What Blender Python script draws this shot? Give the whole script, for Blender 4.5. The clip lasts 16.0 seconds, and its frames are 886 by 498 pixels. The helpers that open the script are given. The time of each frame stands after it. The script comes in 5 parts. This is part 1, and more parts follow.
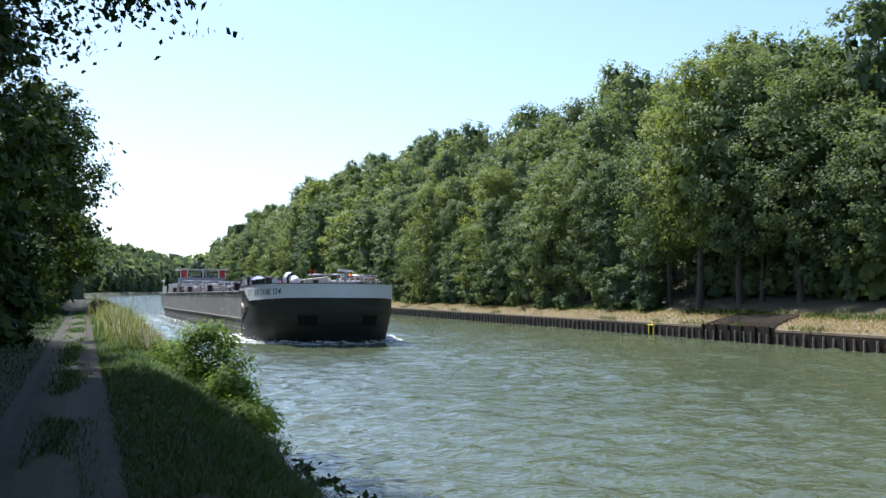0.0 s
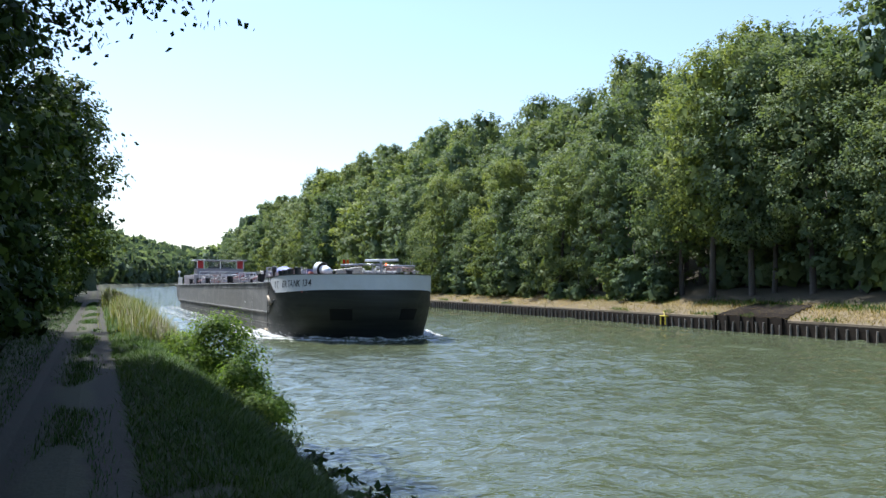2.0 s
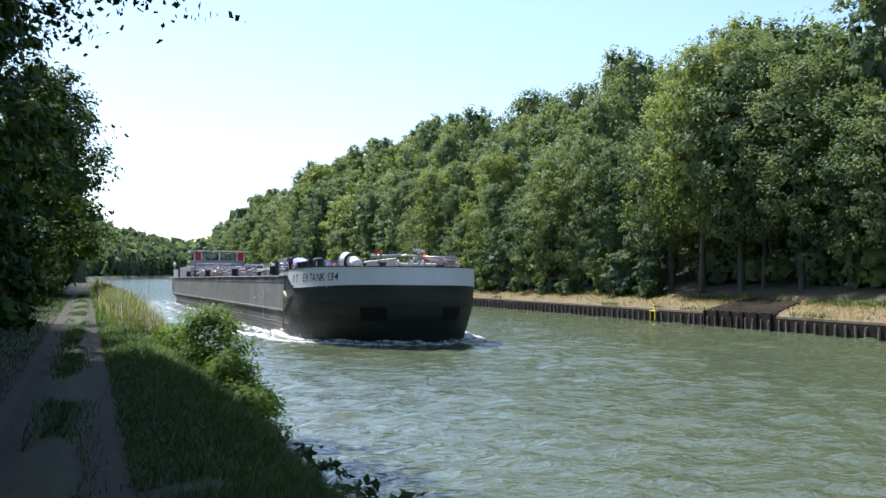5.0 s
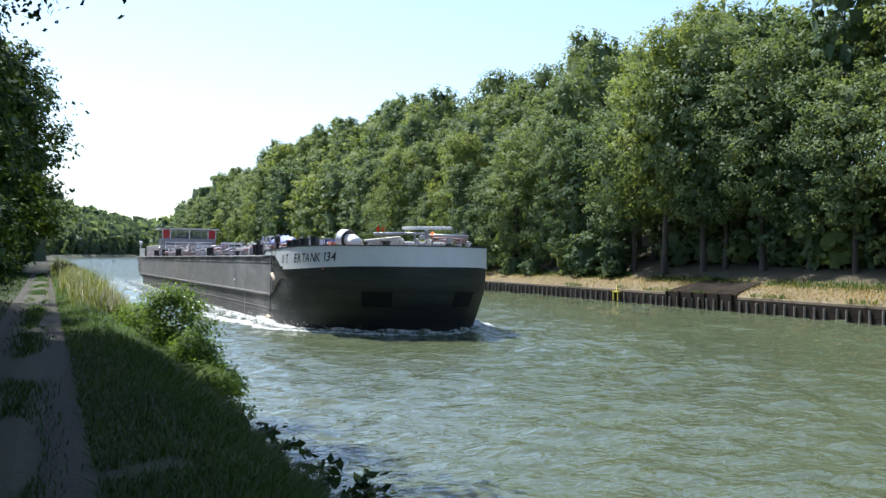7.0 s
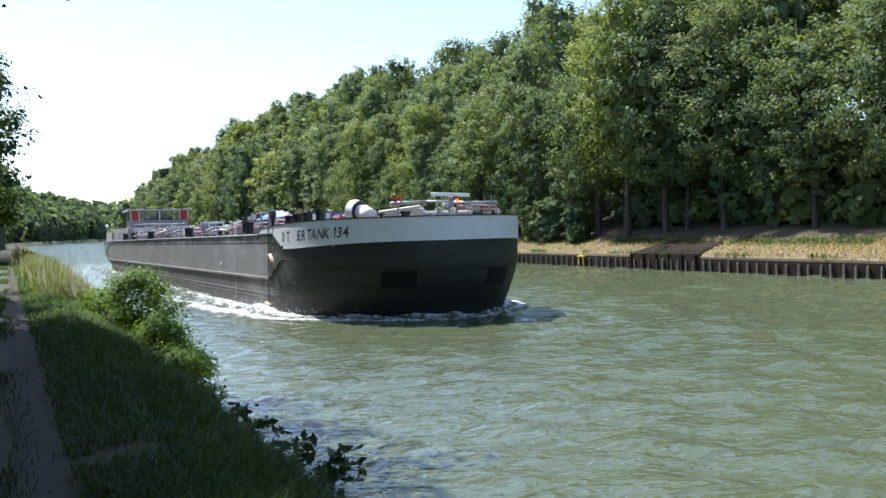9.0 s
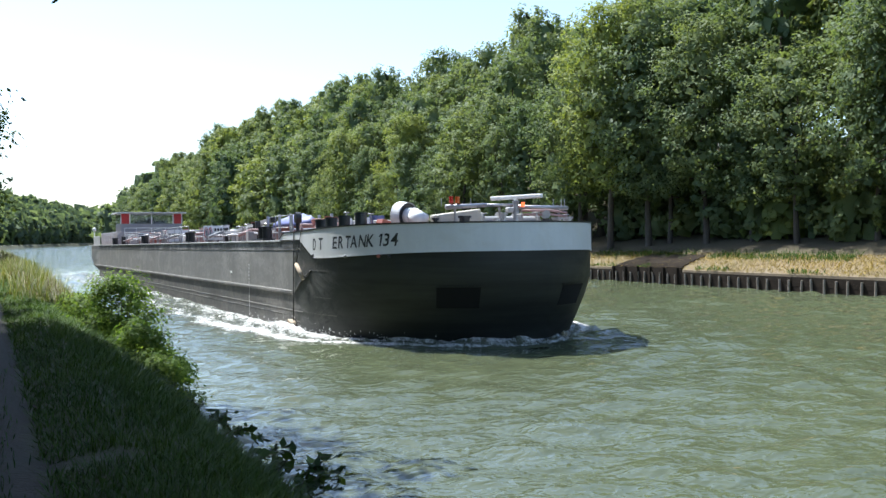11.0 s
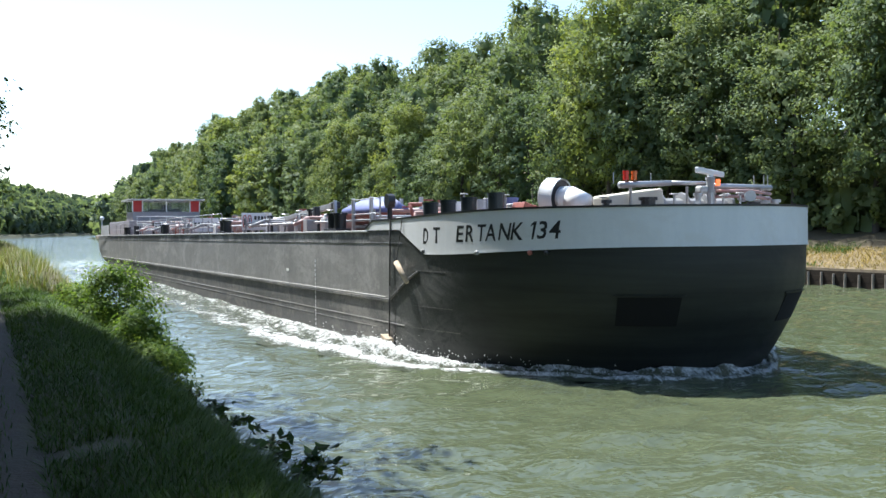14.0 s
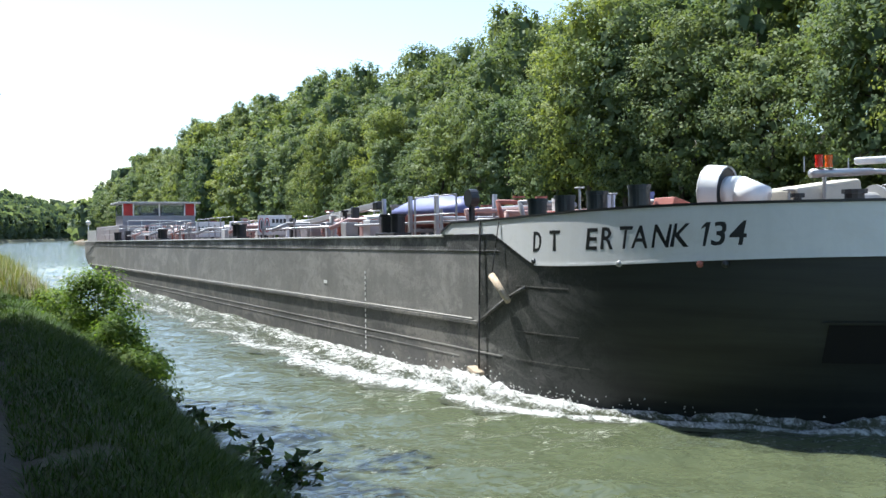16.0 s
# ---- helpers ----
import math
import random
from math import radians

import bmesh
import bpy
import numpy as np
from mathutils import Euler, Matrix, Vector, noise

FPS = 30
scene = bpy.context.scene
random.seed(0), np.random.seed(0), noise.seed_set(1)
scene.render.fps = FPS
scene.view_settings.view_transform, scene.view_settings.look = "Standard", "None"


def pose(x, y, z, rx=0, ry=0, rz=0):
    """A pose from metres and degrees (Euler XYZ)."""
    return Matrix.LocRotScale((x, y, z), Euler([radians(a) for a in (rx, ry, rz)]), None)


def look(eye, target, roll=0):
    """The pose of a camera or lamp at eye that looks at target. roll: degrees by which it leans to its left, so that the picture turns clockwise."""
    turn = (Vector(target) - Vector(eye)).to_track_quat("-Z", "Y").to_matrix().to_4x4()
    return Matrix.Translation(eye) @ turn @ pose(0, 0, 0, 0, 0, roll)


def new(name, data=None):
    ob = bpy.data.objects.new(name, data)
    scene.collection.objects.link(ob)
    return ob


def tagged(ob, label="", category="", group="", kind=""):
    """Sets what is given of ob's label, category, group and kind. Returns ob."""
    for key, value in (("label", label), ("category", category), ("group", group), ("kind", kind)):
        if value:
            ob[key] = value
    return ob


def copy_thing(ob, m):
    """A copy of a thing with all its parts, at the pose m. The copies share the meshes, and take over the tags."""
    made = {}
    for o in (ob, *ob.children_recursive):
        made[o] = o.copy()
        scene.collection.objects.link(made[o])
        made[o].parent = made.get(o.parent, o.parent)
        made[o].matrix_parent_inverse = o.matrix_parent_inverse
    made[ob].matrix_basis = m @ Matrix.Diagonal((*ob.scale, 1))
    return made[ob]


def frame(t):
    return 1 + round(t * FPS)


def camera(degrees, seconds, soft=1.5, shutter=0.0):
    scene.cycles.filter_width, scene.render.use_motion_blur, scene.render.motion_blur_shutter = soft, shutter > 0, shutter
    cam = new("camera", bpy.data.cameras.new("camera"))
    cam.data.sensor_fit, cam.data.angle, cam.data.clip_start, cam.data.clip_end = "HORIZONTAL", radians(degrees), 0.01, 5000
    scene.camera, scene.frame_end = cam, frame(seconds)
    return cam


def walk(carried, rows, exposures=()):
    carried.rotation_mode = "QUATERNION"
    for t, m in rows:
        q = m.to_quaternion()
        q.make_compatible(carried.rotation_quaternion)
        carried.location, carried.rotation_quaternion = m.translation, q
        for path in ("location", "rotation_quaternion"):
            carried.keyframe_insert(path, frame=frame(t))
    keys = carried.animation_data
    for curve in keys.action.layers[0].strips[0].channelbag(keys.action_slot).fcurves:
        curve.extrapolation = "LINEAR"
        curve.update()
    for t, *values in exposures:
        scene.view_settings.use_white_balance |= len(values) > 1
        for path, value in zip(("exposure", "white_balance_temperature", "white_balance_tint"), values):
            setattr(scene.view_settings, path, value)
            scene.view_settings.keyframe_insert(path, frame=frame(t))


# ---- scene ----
cam = camera(45.93, 16.0, soft=1.5)
EYE = (0.0, 0.0, 3.3)
# seconds, heading, tilt, lean
TURNS = [
    (0.0, -18.93, 2.34, -0.39), (0.5, -18.66, 2.10, -0.69), (1.0, -18.60, 2.13, -0.62), (1.5, -18.33, 2.05, -0.70),
    (2.0, -18.30, 1.85, -0.33), (2.5, -18.42, 1.76, -0.49), (3.0, -18.49, 1.60, -0.49), (5.5, -19.14, 1.48, -0.80),
    (6.0, -19.90, 0.64, -0.88), (6.5, -20.23, 0.63, -0.78), (7.0, -20.78, 0.46, -0.88), (7.5, -21.36, 0.05, -0.88),
    (8.0, -21.25, -0.35, -0.43), (8.5, -21.98, -1.16, 0.61), (9.0, -22.71, -1.13, 1.50), (11.5, -23.71, -0.59, 0.43),
    (12.0, -23.51, -0.75, 0.22), (12.5, -23.50, -0.64, 0.25), (13.0, -23.40, -0.70, 0.11), (13.5, -23.76, -0.75, 0.34),
    (14.0, -23.76, -1.12, 0.40), (14.5, -24.14, -1.06, 0.41), (15.0, -24.39, -0.90, 0.69), (15.5, -24.82, -0.85, 0.46),
    (16.0, -24.82, -0.87, 0.52)]
walk(cam, [(t, pose(*EYE, 90 + tilt, lean, yaw)) for t, yaw, tilt, lean in TURNS], exposures=[(0.0, 0.90, 5700, 11.0), (16.0, 1.24, 5900, 8.0)])

# ---------------------------------------------------------------- light
SUN_TO = Vector((-0.178, 0.48, 0.86)).normalized()
world = bpy.data.worlds.new("world")
scene.world = world
world.use_nodes = True
wn, wl = world.node_tree.nodes, world.node_tree.links
sky = wn.new("ShaderNodeTexSky")
sky.sky_type = "NISHITA"
sky.sun_disc = False
sky.sun_elevation = math.asin(SUN_TO.z)
sky.sun_rotation = math.atan2(SUN_TO.x, SUN_TO.y) % (2 * math.pi)
sky.air_density, sky.dust_density, sky.ozone_density = 1.0, 1.2, 1.2
wl.new(sky.outputs[0], wn["Background"].inputs[0])
wn["Background"].inputs[1].default_value = 0.115
sun = new("sun", bpy.data.lights.new("sun", "SUN"))
sun.data.energy, sun.data.angle, sun.data.color = 4.8, radians(0.5), (1.0, 0.95, 0.86)
sun.matrix_world = look(SUN_TO * 100, (0, 0, 0))


# ---------------------------------------------------------------- materials
class Shader:
    """A small helper round one node material."""

    def __init__(self, name, roughness=0.7, metallic=0.0):
        self.mat = bpy.data.materials.new(name)
        self.mat.use_nodes = True
        self.n, self.l = self.mat.node_tree.nodes, self.mat.node_tree.links
        self.bsdf = self.n["Principled BSDF"]
        self.bsdf.inputs["Roughness"].default_value = roughness
        self.bsdf.inputs["Metallic"].default_value = metallic

    def node(self, kind, **values):
        nd = self.n.new(kind)
        for key, value in values.items():
            nd.inputs[key.replace("_", " ")].default_value = value
        return nd

    def coords(self, scale=(1, 1, 1), space="Object"):
        tc, mp = self.n.new("ShaderNodeTexCoord"), self.n.new("ShaderNodeMapping")
        mp.inputs["Scale"].default_value = scale
        self.l.new(tc.outputs[space], mp.inputs[0])
        return mp.outputs[0]

    def noise(self, scale, detail=4, vec=None, rough=0.55, distortion=0.0):
        nd = self.node("ShaderNodeTexNoise", Scale=scale, Detail=detail, Roughness=rough, Distortion=distortion)
        self.l.new(vec or self.coords(), nd.inputs["Vector"])
        return nd.outputs["Fac"]

    def ramp(self, fac, stops):
        nd = self.n.new("ShaderNodeValToRGB")
        while len(nd.color_ramp.elements) < len(stops):
            nd.color_ramp.elements.new(0.5)
        for el, (p, c) in zip(nd.color_ramp.elements, stops):
            el.position, el.color = p, (*c, 1) if len(c) == 3 else c
        self.l.new(fac, nd.inputs[0])
        return nd.outputs[0]

    def mix(self, fac, a, b, blend="MIX"):
        nd = self.n.new("ShaderNodeMix")
        nd.data_type, nd.blend_type = "RGBA", blend
        for value, sock in ((fac, nd.inputs[0]), (a, nd.inputs[6]), (b, nd.inputs[7])):
            if isinstance(value, (int, float)):
                sock.default_value = value
            elif isinstance(value, tuple):
                sock.default_value = (*value, 1)
            else:
                self.l.new(value, sock)
        return nd.outputs[2]

    def color(self, sock):
        self.l.new(sock, self.bsdf.inputs["Base Color"])
        return self

    def rough(self, sock):
        self.l.new(sock, self.bsdf.inputs["Roughness"])
        return self

    def bump(self, sock, strength=0.3, distance=0.02):
        nd = self.node("ShaderNodeBump", Strength=strength, Distance=distance)
        self.l.new(sock, nd.inputs["Height"])
        self.l.new(nd.outputs[0], self.bsdf.inputs["Normal"])
        return self


def two_tone(name, dark, light, scale=2.0, fine=18.0, roughness=0.7, metallic=0.0, bump=0.2, distance=0.01, squash=(1, 1, 1)):
    """Paint, wood or soil: broad stains and fine grain between two colours."""
    s = Shader(name, roughness, metallic)
    v = s.coords(squash)
    broad, grain = s.noise(scale, 5, v), s.noise(fine, 4, v)
    a = s.ramp(broad, [(0.3, dark), (0.7, light)])
    s.color(s.mix(0.35, a, s.ramp(grain, [(0.3, dark), (0.7, light)])))
    s.bump(grain, bump, distance)
    return s.mat


def leaf_material(name, deep, mid, bright, glow=0.35):
    """Leaves: a colour of their own each, tree by tree and leaf by leaf, that let some light through."""
    s = Shader(name, 0.55)
    info, geo = s.n.new("ShaderNodeObjectInfo"), s.n.new("ShaderNodeNewGeometry")
    per_leaf = s.ramp(geo.outputs["Random Per Island"], [(0.0, deep), (0.5, mid), (1.0, bright)])
    per_tree = s.ramp(info.outputs["Random"], [(0.0, (0.70, 0.78, 0.85)), (0.45, (0.95, 0.97, 1)), (0.85, (1.15, 1.1, 0.92)), (1.0, (1.45, 1.35, 0.85))])
    patch = s.ramp(s.noise(0.35, 3), [(0.35, (0.8, 0.85, 0.85)), (0.65, (1.15, 1.1, 0.95))])
    col = s.mix(1.0, s.mix(1.0, per_leaf, per_tree, "MULTIPLY"), patch, "MULTIPLY")
    s.color(col)
    s.bsdf.inputs["Specular IOR Level"].default_value = 0.1
    tr = s.n.new("ShaderNodeBsdfTranslucent")
    s.l.new(s.mix(1.0, col, (1.25, 1.25, 0.6), "MULTIPLY"), tr.inputs[0])
    mx = s.n.new("ShaderNodeMixShader")
    mx.inputs[0].default_value = glow
    out = s.n["Material Output"]
    s.l.new(s.bsdf.outputs[0], mx.inputs[1])
    s.l.new(tr.outputs[0], mx.inputs[2])
    s.l.new(mx.outputs[0], out.inputs[0])
    return s.mat


LEAF = leaf_material("oak_leaves", (0.124, 0.164, 0.084), (0.148, 0.190, 0.096), (0.182, 0.220, 0.110), 0.42)
# near-black copy of the leaves: the towpath's deep shade is in the colour
LEAF_SHADED = leaf_material("shaded_bank_leaves", (0.018, 0.034, 0.010), (0.036, 0.062, 0.016), (0.075, 0.11, 0.028), 0.22)
LEAF_BUSH = leaf_material("bush_leaves", (0.080, 0.135, 0.026), (0.145, 0.215, 0.042), (0.24, 0.31, 0.065), 0.55)
WEED = leaf_material("tall_weed_blades", (0.07, 0.09, 0.022), (0.12, 0.14, 0.036), (0.19, 0.19, 0.065), 0.4)
# paler and bluer than the other leaves: distance haze mixed into the colour
LEAF_HAZED = leaf_material("hazed_distant_leaves", (0.135, 0.178, 0.125), (0.152, 0.196, 0.138), (0.175, 0.215, 0.150), 0.5)
# green grass, darkened in colour for the shaded towpath verge
GRASS = leaf_material("grass_blades", (0.024, 0.054, 0.010), (0.038, 0.078, 0.014), (0.062, 0.102, 0.022), 0.4)
DRY = leaf_material("dry_grass_blades", (0.095, 0.078, 0.042), (0.17, 0.14, 0.078), (0.26, 0.215, 0.13), 0.25)
BARK = two_tone("bark", (0.035, 0.028, 0.02), (0.11, 0.09, 0.07), 1.5, 14, 0.9, bump=0.6, squash=(1, 1, 0.3))


def water_material():
    s = Shader("canal_water", 0.05)
    s.bsdf.inputs["IOR"].default_value = 1.33
    silt = s.noise(0.05, 3)
    s.color(s.ramp(silt, [(0.3, (0.072, 0.086, 0.046)), (0.7, (0.084, 0.098, 0.054))]))
    v = s.coords((0.75, 1.0, 1.0))
    big, mid, small = s.noise(0.5, 2, v, distortion=0.6), s.noise(1.35, 2, v, distortion=0.5), s.noise(4.5, 2, v, distortion=0.3)
    b1 = s.node("ShaderNodeBump", Strength=1.0, Distance=0.10)
    b2 = s.node("ShaderNodeBump", Strength=1.0, Distance=0.10)
    b3 = s.node("ShaderNodeBump", Strength=1.0, Distance=0.06)
    for nd, h, prev in ((b1, big, None), (b2, mid, b1), (b3, small, b2)):
        s.l.new(h, nd.inputs["Height"])
        if prev:
            s.l.new(prev.outputs[0], nd.inputs["Normal"])
    s.l.new(b3.outputs[0], s.bsdf.inputs["Normal"])
    return s.mat


def ground_material():
    """Grass and leaf litter, with two wheel tracks of shade-darkened grit along the towpath and mown dry grass on the
    far bank.
    """
    s = Shader("ground_soil", 0.95)
    v = s.coords()
    sep = s.n.new("ShaderNodeSeparateXYZ")
    s.l.new(s.coords(space="UV"), sep.inputs[0])
    wob = s.mix(0.5, s.noise(0.5, 3, v), s.noise(2.6, 5, v))
    add = s.n.new("ShaderNodeMath")
    add.operation = "MULTIPLY_ADD"
    s.l.new(wob, add.inputs[0])
    add.inputs[1].default_value = 0.9
    s.l.new(sep.outputs[0], add.inputs[2])
    fine, broad = s.noise(9.0, 6, v), s.noise(0.8, 4, v)
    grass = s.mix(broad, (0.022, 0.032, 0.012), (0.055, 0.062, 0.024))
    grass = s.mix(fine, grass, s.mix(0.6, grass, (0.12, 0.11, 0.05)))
    # the tracks' colour is lowered to hold the shade under the trees
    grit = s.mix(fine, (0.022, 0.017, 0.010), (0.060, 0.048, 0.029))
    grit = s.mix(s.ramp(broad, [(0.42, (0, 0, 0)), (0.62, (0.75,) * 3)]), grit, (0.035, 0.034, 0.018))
    dry = s.mix(fine, (0.13, 0.10, 0.06), (0.25, 0.195, 0.12))
    # towpath tracks between x = -1.3 and 0.65
    mp = s.n.new("ShaderNodeMapRange")
    mp.inputs["From Min"].default_value, mp.inputs["From Max"].default_value = -1.55, 1.45
    s.l.new(add.outputs[0], mp.inputs[0])
    k, w = (0, 0, 0), (1, 1, 1)
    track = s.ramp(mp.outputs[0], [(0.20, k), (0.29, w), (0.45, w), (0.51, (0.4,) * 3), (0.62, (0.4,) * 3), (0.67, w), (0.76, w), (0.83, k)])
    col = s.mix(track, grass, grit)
    far = s.n.new("ShaderNodeMapRange")
    far.inputs["From Min"].default_value, far.inputs["From Max"].default_value = 41.0, 53.0
    s.l.new(add.outputs[0], far.inputs[0])
    bank = s.ramp(far.outputs[0], [(0.05, k), (0.08, w), (0.42, w), (0.5, k)])
    litter = s.mix(fine, (0.05, 0.04, 0.022), (0.10, 0.08, 0.04))
    beyond = s.ramp(far.outputs[0], [(0.4, k), (0.45, w)])
    s.color(s.mix(bank, s.mix(beyond, col, litter), dry))
    s.bump(s.noise(25.0, 4, v), 0.6, 0.04)
    return s.mat


WATER, SOIL = water_material(), ground_material()


# ---------------------------------------------------------------- mesh helpers
def mesh_from(name, verts, faces, material, smooth=False):
    me = bpy.data.meshes.new(name)
    me.from_pydata([tuple(map(float, v)) for v in verts], [], [tuple(map(int, f)) for f in faces])
    me.materials.append(material)
    if smooth:
        me.polygons.foreach_set("use_smooth", [True] * len(me.polygons))
    me.update()
    return me


def piece(name, verts, faces, material, parent=None, label="", smooth=False):
    ob = new(name, mesh_from(name, verts, faces, material, smooth))
    ob.parent = parent
    return tagged(ob, label)


def part(name, bm, material, parent=None, label="", smooth=False):
    me = bpy.data.meshes.new(name)
    bm.to_mesh(me)
    bm.free()
    me.materials.append(material)
    if smooth:
        me.polygons.foreach_set("use_smooth", [True] * len(me.polygons))
    ob = new(name, me)
    ob.parent = parent
    return tagged(ob, label)


def box(bm, c, size, bevel=0.0, turn=None):
    m = Matrix.Translation(c) @ (turn or Matrix.Identity(4)) @ Matrix.Diagonal((*size, 1))
    made = bmesh.ops.create_cube(bm, size=1, matrix=m)["verts"]
    if bevel:
        edges = list({e for v in made for e in v.link_edges})
        bmesh.ops.bevel(bm, geom=edges, offset=bevel, segments=2, affect="EDGES", profile=0.5)
    return bm


def tube(bm, a, b, r1, r2=None, seg=10, caps=True):
    a, b = Vector(a), Vector(b)
    d = b - a
    m = Matrix.Translation((a + b) / 2) @ d.to_track_quat("Z", "Y").to_matrix().to_4x4()
    bmesh.ops.create_cone(bm, cap_ends=caps, segments=seg, radius1=r1, radius2=r1 if r2 is None else r2, depth=d.length, matrix=m)
    return bm


def quads_mesh(name, verts, faces, material, normals=None):
    """A mesh of loose quads, filled in one go; normals, one a quad, round the shading of a leaf clump."""
    me = bpy.data.meshes.new(name)
    nv, nf = len(verts), len(faces)
    me.vertices.add(nv)
    me.vertices.foreach_set("co", np.asarray(verts, np.float32).ravel())
    me.loops.add(nf * 4)
    me.loops.foreach_set("vertex_index", np.asarray(faces, np.int32).ravel())
    me.polygons.add(nf)
    me.polygons.foreach_set("loop_start", np.arange(0, nf * 4, 4, dtype=np.int32))
    me.materials.append(material)
    me.update(calc_edges=True)
    if normals is not None:
        me.polygons.foreach_set("use_smooth", np.ones(nf, bool))
        me.normals_split_custom_set_from_vertices(np.repeat(normals, 4, axis=0).tolist())
    return me


def smoothstep(a, b, v):
    q = min(1, max(0, (v - a) / (b - a)))
    return q * q * (3 - 2 * q)


# ---------------------------------------------------------------- ground and water
def bend(y):
    """How far the canal has swung to the east at y."""
    return max(0.0, y - 380) ** 2 / 3000


def hill(side, y):
    """Height that the wooded slopes gain at their top."""
    return (13.5 + 18 * smoothstep(85, 290, y)) if side > 0 else (4 + 33 * smoothstep(330, 600, y) - 15 * smoothstep(680, 1100, y))


PROFILE = [(-900, 1.0), (-200, 1.0), (-70, 0.8), (-30, 0.35), (-12, 0.1), (-6, 0.02), (-3, 0), (-1.6, 0), (-0.8, 0), (-0.2, 0), (0.4, 0), (0.9, 0), (1.25, 0),
           (1.7, 0), (2.2, 0), (2.7, 0), (3.1, 0), (3.4, 0), (3.7, 0), (4.3, 0), (8, 0), (20, 0), (38, 0), (42.45, 0), (42.5, 0), (43.2, 0), (44.2, 0), (45.5, 0),
           (47, 0.02), (50, 0.07), (55, 0.2), (60, 0.36), (70, 0.62), (85, 0.85), (105, 0.97), (150, 1.0), (900, 1.0)]
BASE = {-6: 2.0, -3: 1.8, -1.6: 1.72, -0.8: 1.64, -0.2: 1.71, 0.4: 1.65, 0.9: 1.7, 1.25: 1.66, 1.7: 1.5, 2.2: 1.2, 2.7: 0.62, 3.1: 0.12, 3.4: -0.2, 3.7: -0.5,
        4.3: -0.9, 8: -2.5, 20: -3.2, 38: -3.0, 42.45: -2.5, 42.5: 0.98, 43.2: 1.25, 44.2: 1.55, 45.5: 1.85, 47: 2.1}


def ground_z(x, y):
    xs = [p[0] for p in PROFILE]
    i = max(0, min(len(xs) - 2, int(np.searchsorted(xs, x)) - 1))
    vals = []
    for xx, k in PROFILE[i:i + 2]:
        z = BASE.get(xx, 2.1)
        vals.append(z + k * hill(xx, y))
    q = (x - xs[i]) / (xs[i + 1] - xs[i])
    return vals[0] + (vals[1] - vals[0]) * min(1, max(0, q))


def build_ground():
    ys = [-400, -150, -60] + list(np.arange(-30, 90, 1.5)) + list(np.arange(90, 400, 10)) + list(np.arange(400, 1500, 25)) + [1700, 2200, 3000]
    verts, faces = [], []
    for y in ys:
        for x, _ in PROFILE:
            jit = 0.06 * noise.noise((x * 1.7, y * 0.9, 0)) if (0.9 < x < 4.5 or 43 < x < 46) and y < 100 else 0
            b = bend(y)
            verts.append((x + b, y, ground_z(x, y) + jit))
    n = len(PROFILE)
    for j in range(len(ys) - 1):
        for i in range(n - 1):
            a = j * n + i
            faces.append((a, a + 1, a + n + 1, a + n))
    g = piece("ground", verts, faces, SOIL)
    uv = g.data.uv_layers.new(name="across")
    for loop in g.data.loops:
        x, y, _ = verts[loop.vertex_index]
        uv.data[loop.index].uv = (x - bend(y), y)
    tagged(g, "grassy canal banks with a two-track gravel towpath and wooded slopes", "ground", kind="structure")


def build_water():
    """One sheet of water, with real short-crested wavelets where the camera looks down on it."""
    rng = np.random.default_rng(21)
    near = [4.0]
    while near[-1] < 175:
        near.append(near[-1] + max(0.11, 0.0052 * near[-1]))
    ys = np.array([-400.0, -100.0, -10.0] + near + list(np.arange(190, 1500, 20)) + [1700.0, 2200.0])
    xs = np.linspace(2.6, 42.49, 160)
    step = np.gradient(ys)
    gx, gy = np.meshgrid(xs, ys)
    gz = np.zeros_like(gx)
    fade = np.clip((ys - 2) / 4, 0, 1) * np.clip((165 - ys) / 60, 0, 1)
    for _ in range(46):
        lam = 0.42 * 6.0 ** rng.uniform()
        turn = rng.normal() * 0.62 + 0.15
        kx, ky = 2 * math.pi / lam * math.sin(turn), 2 * math.pi / lam * math.cos(turn)
        shown = fade * np.clip(lam / (2.4 * step) - 0.6, 0, 1)
        amp = 0.036 * lam / (2 * math.pi)
        ph = kx * gx + ky * gy + rng.uniform(0, 6.28)
        gz += (amp * shown)[:, None] * (np.sin(ph) + 0.25 * np.cos(2 * ph))
    gusts = np.array([[0.8 + 0.5 * noise.noise((x * 0.13, y * 0.06, 5.0)) for x in xs[::10]] for y in ys])
    gz *= np.array([np.interp(xs, xs[::10], g) for g in gusts])
    gx = gx + np.array([bend(y) for y in ys])[:, None]
    n, rows = len(xs), len(ys)
    idx = np.arange(rows * n).reshape(rows, n)
    faces = np.stack([idx[:-1, :-1], idx[:-1, 1:], idx[1:, 1:], idx[1:, :-1]], -1).reshape(-1, 4)
    me = quads_mesh("water", np.stack([gx, gy, gz], -1).reshape(-1, 3), faces, WATER)
    me.polygons.foreach_set("use_smooth", np.ones(len(faces), bool))
    return tagged(new("water", me), "rippled olive-green canal water reflecting pale sky", "water", kind="structure")


build_ground()
water = build_water()


# ---------------------------------------------------------------- trees
def rand_unit(rng, n):
    v = rng.normal(size=(n, 3))
    return v / np.linalg.norm(v, axis=1, keepdims=True)


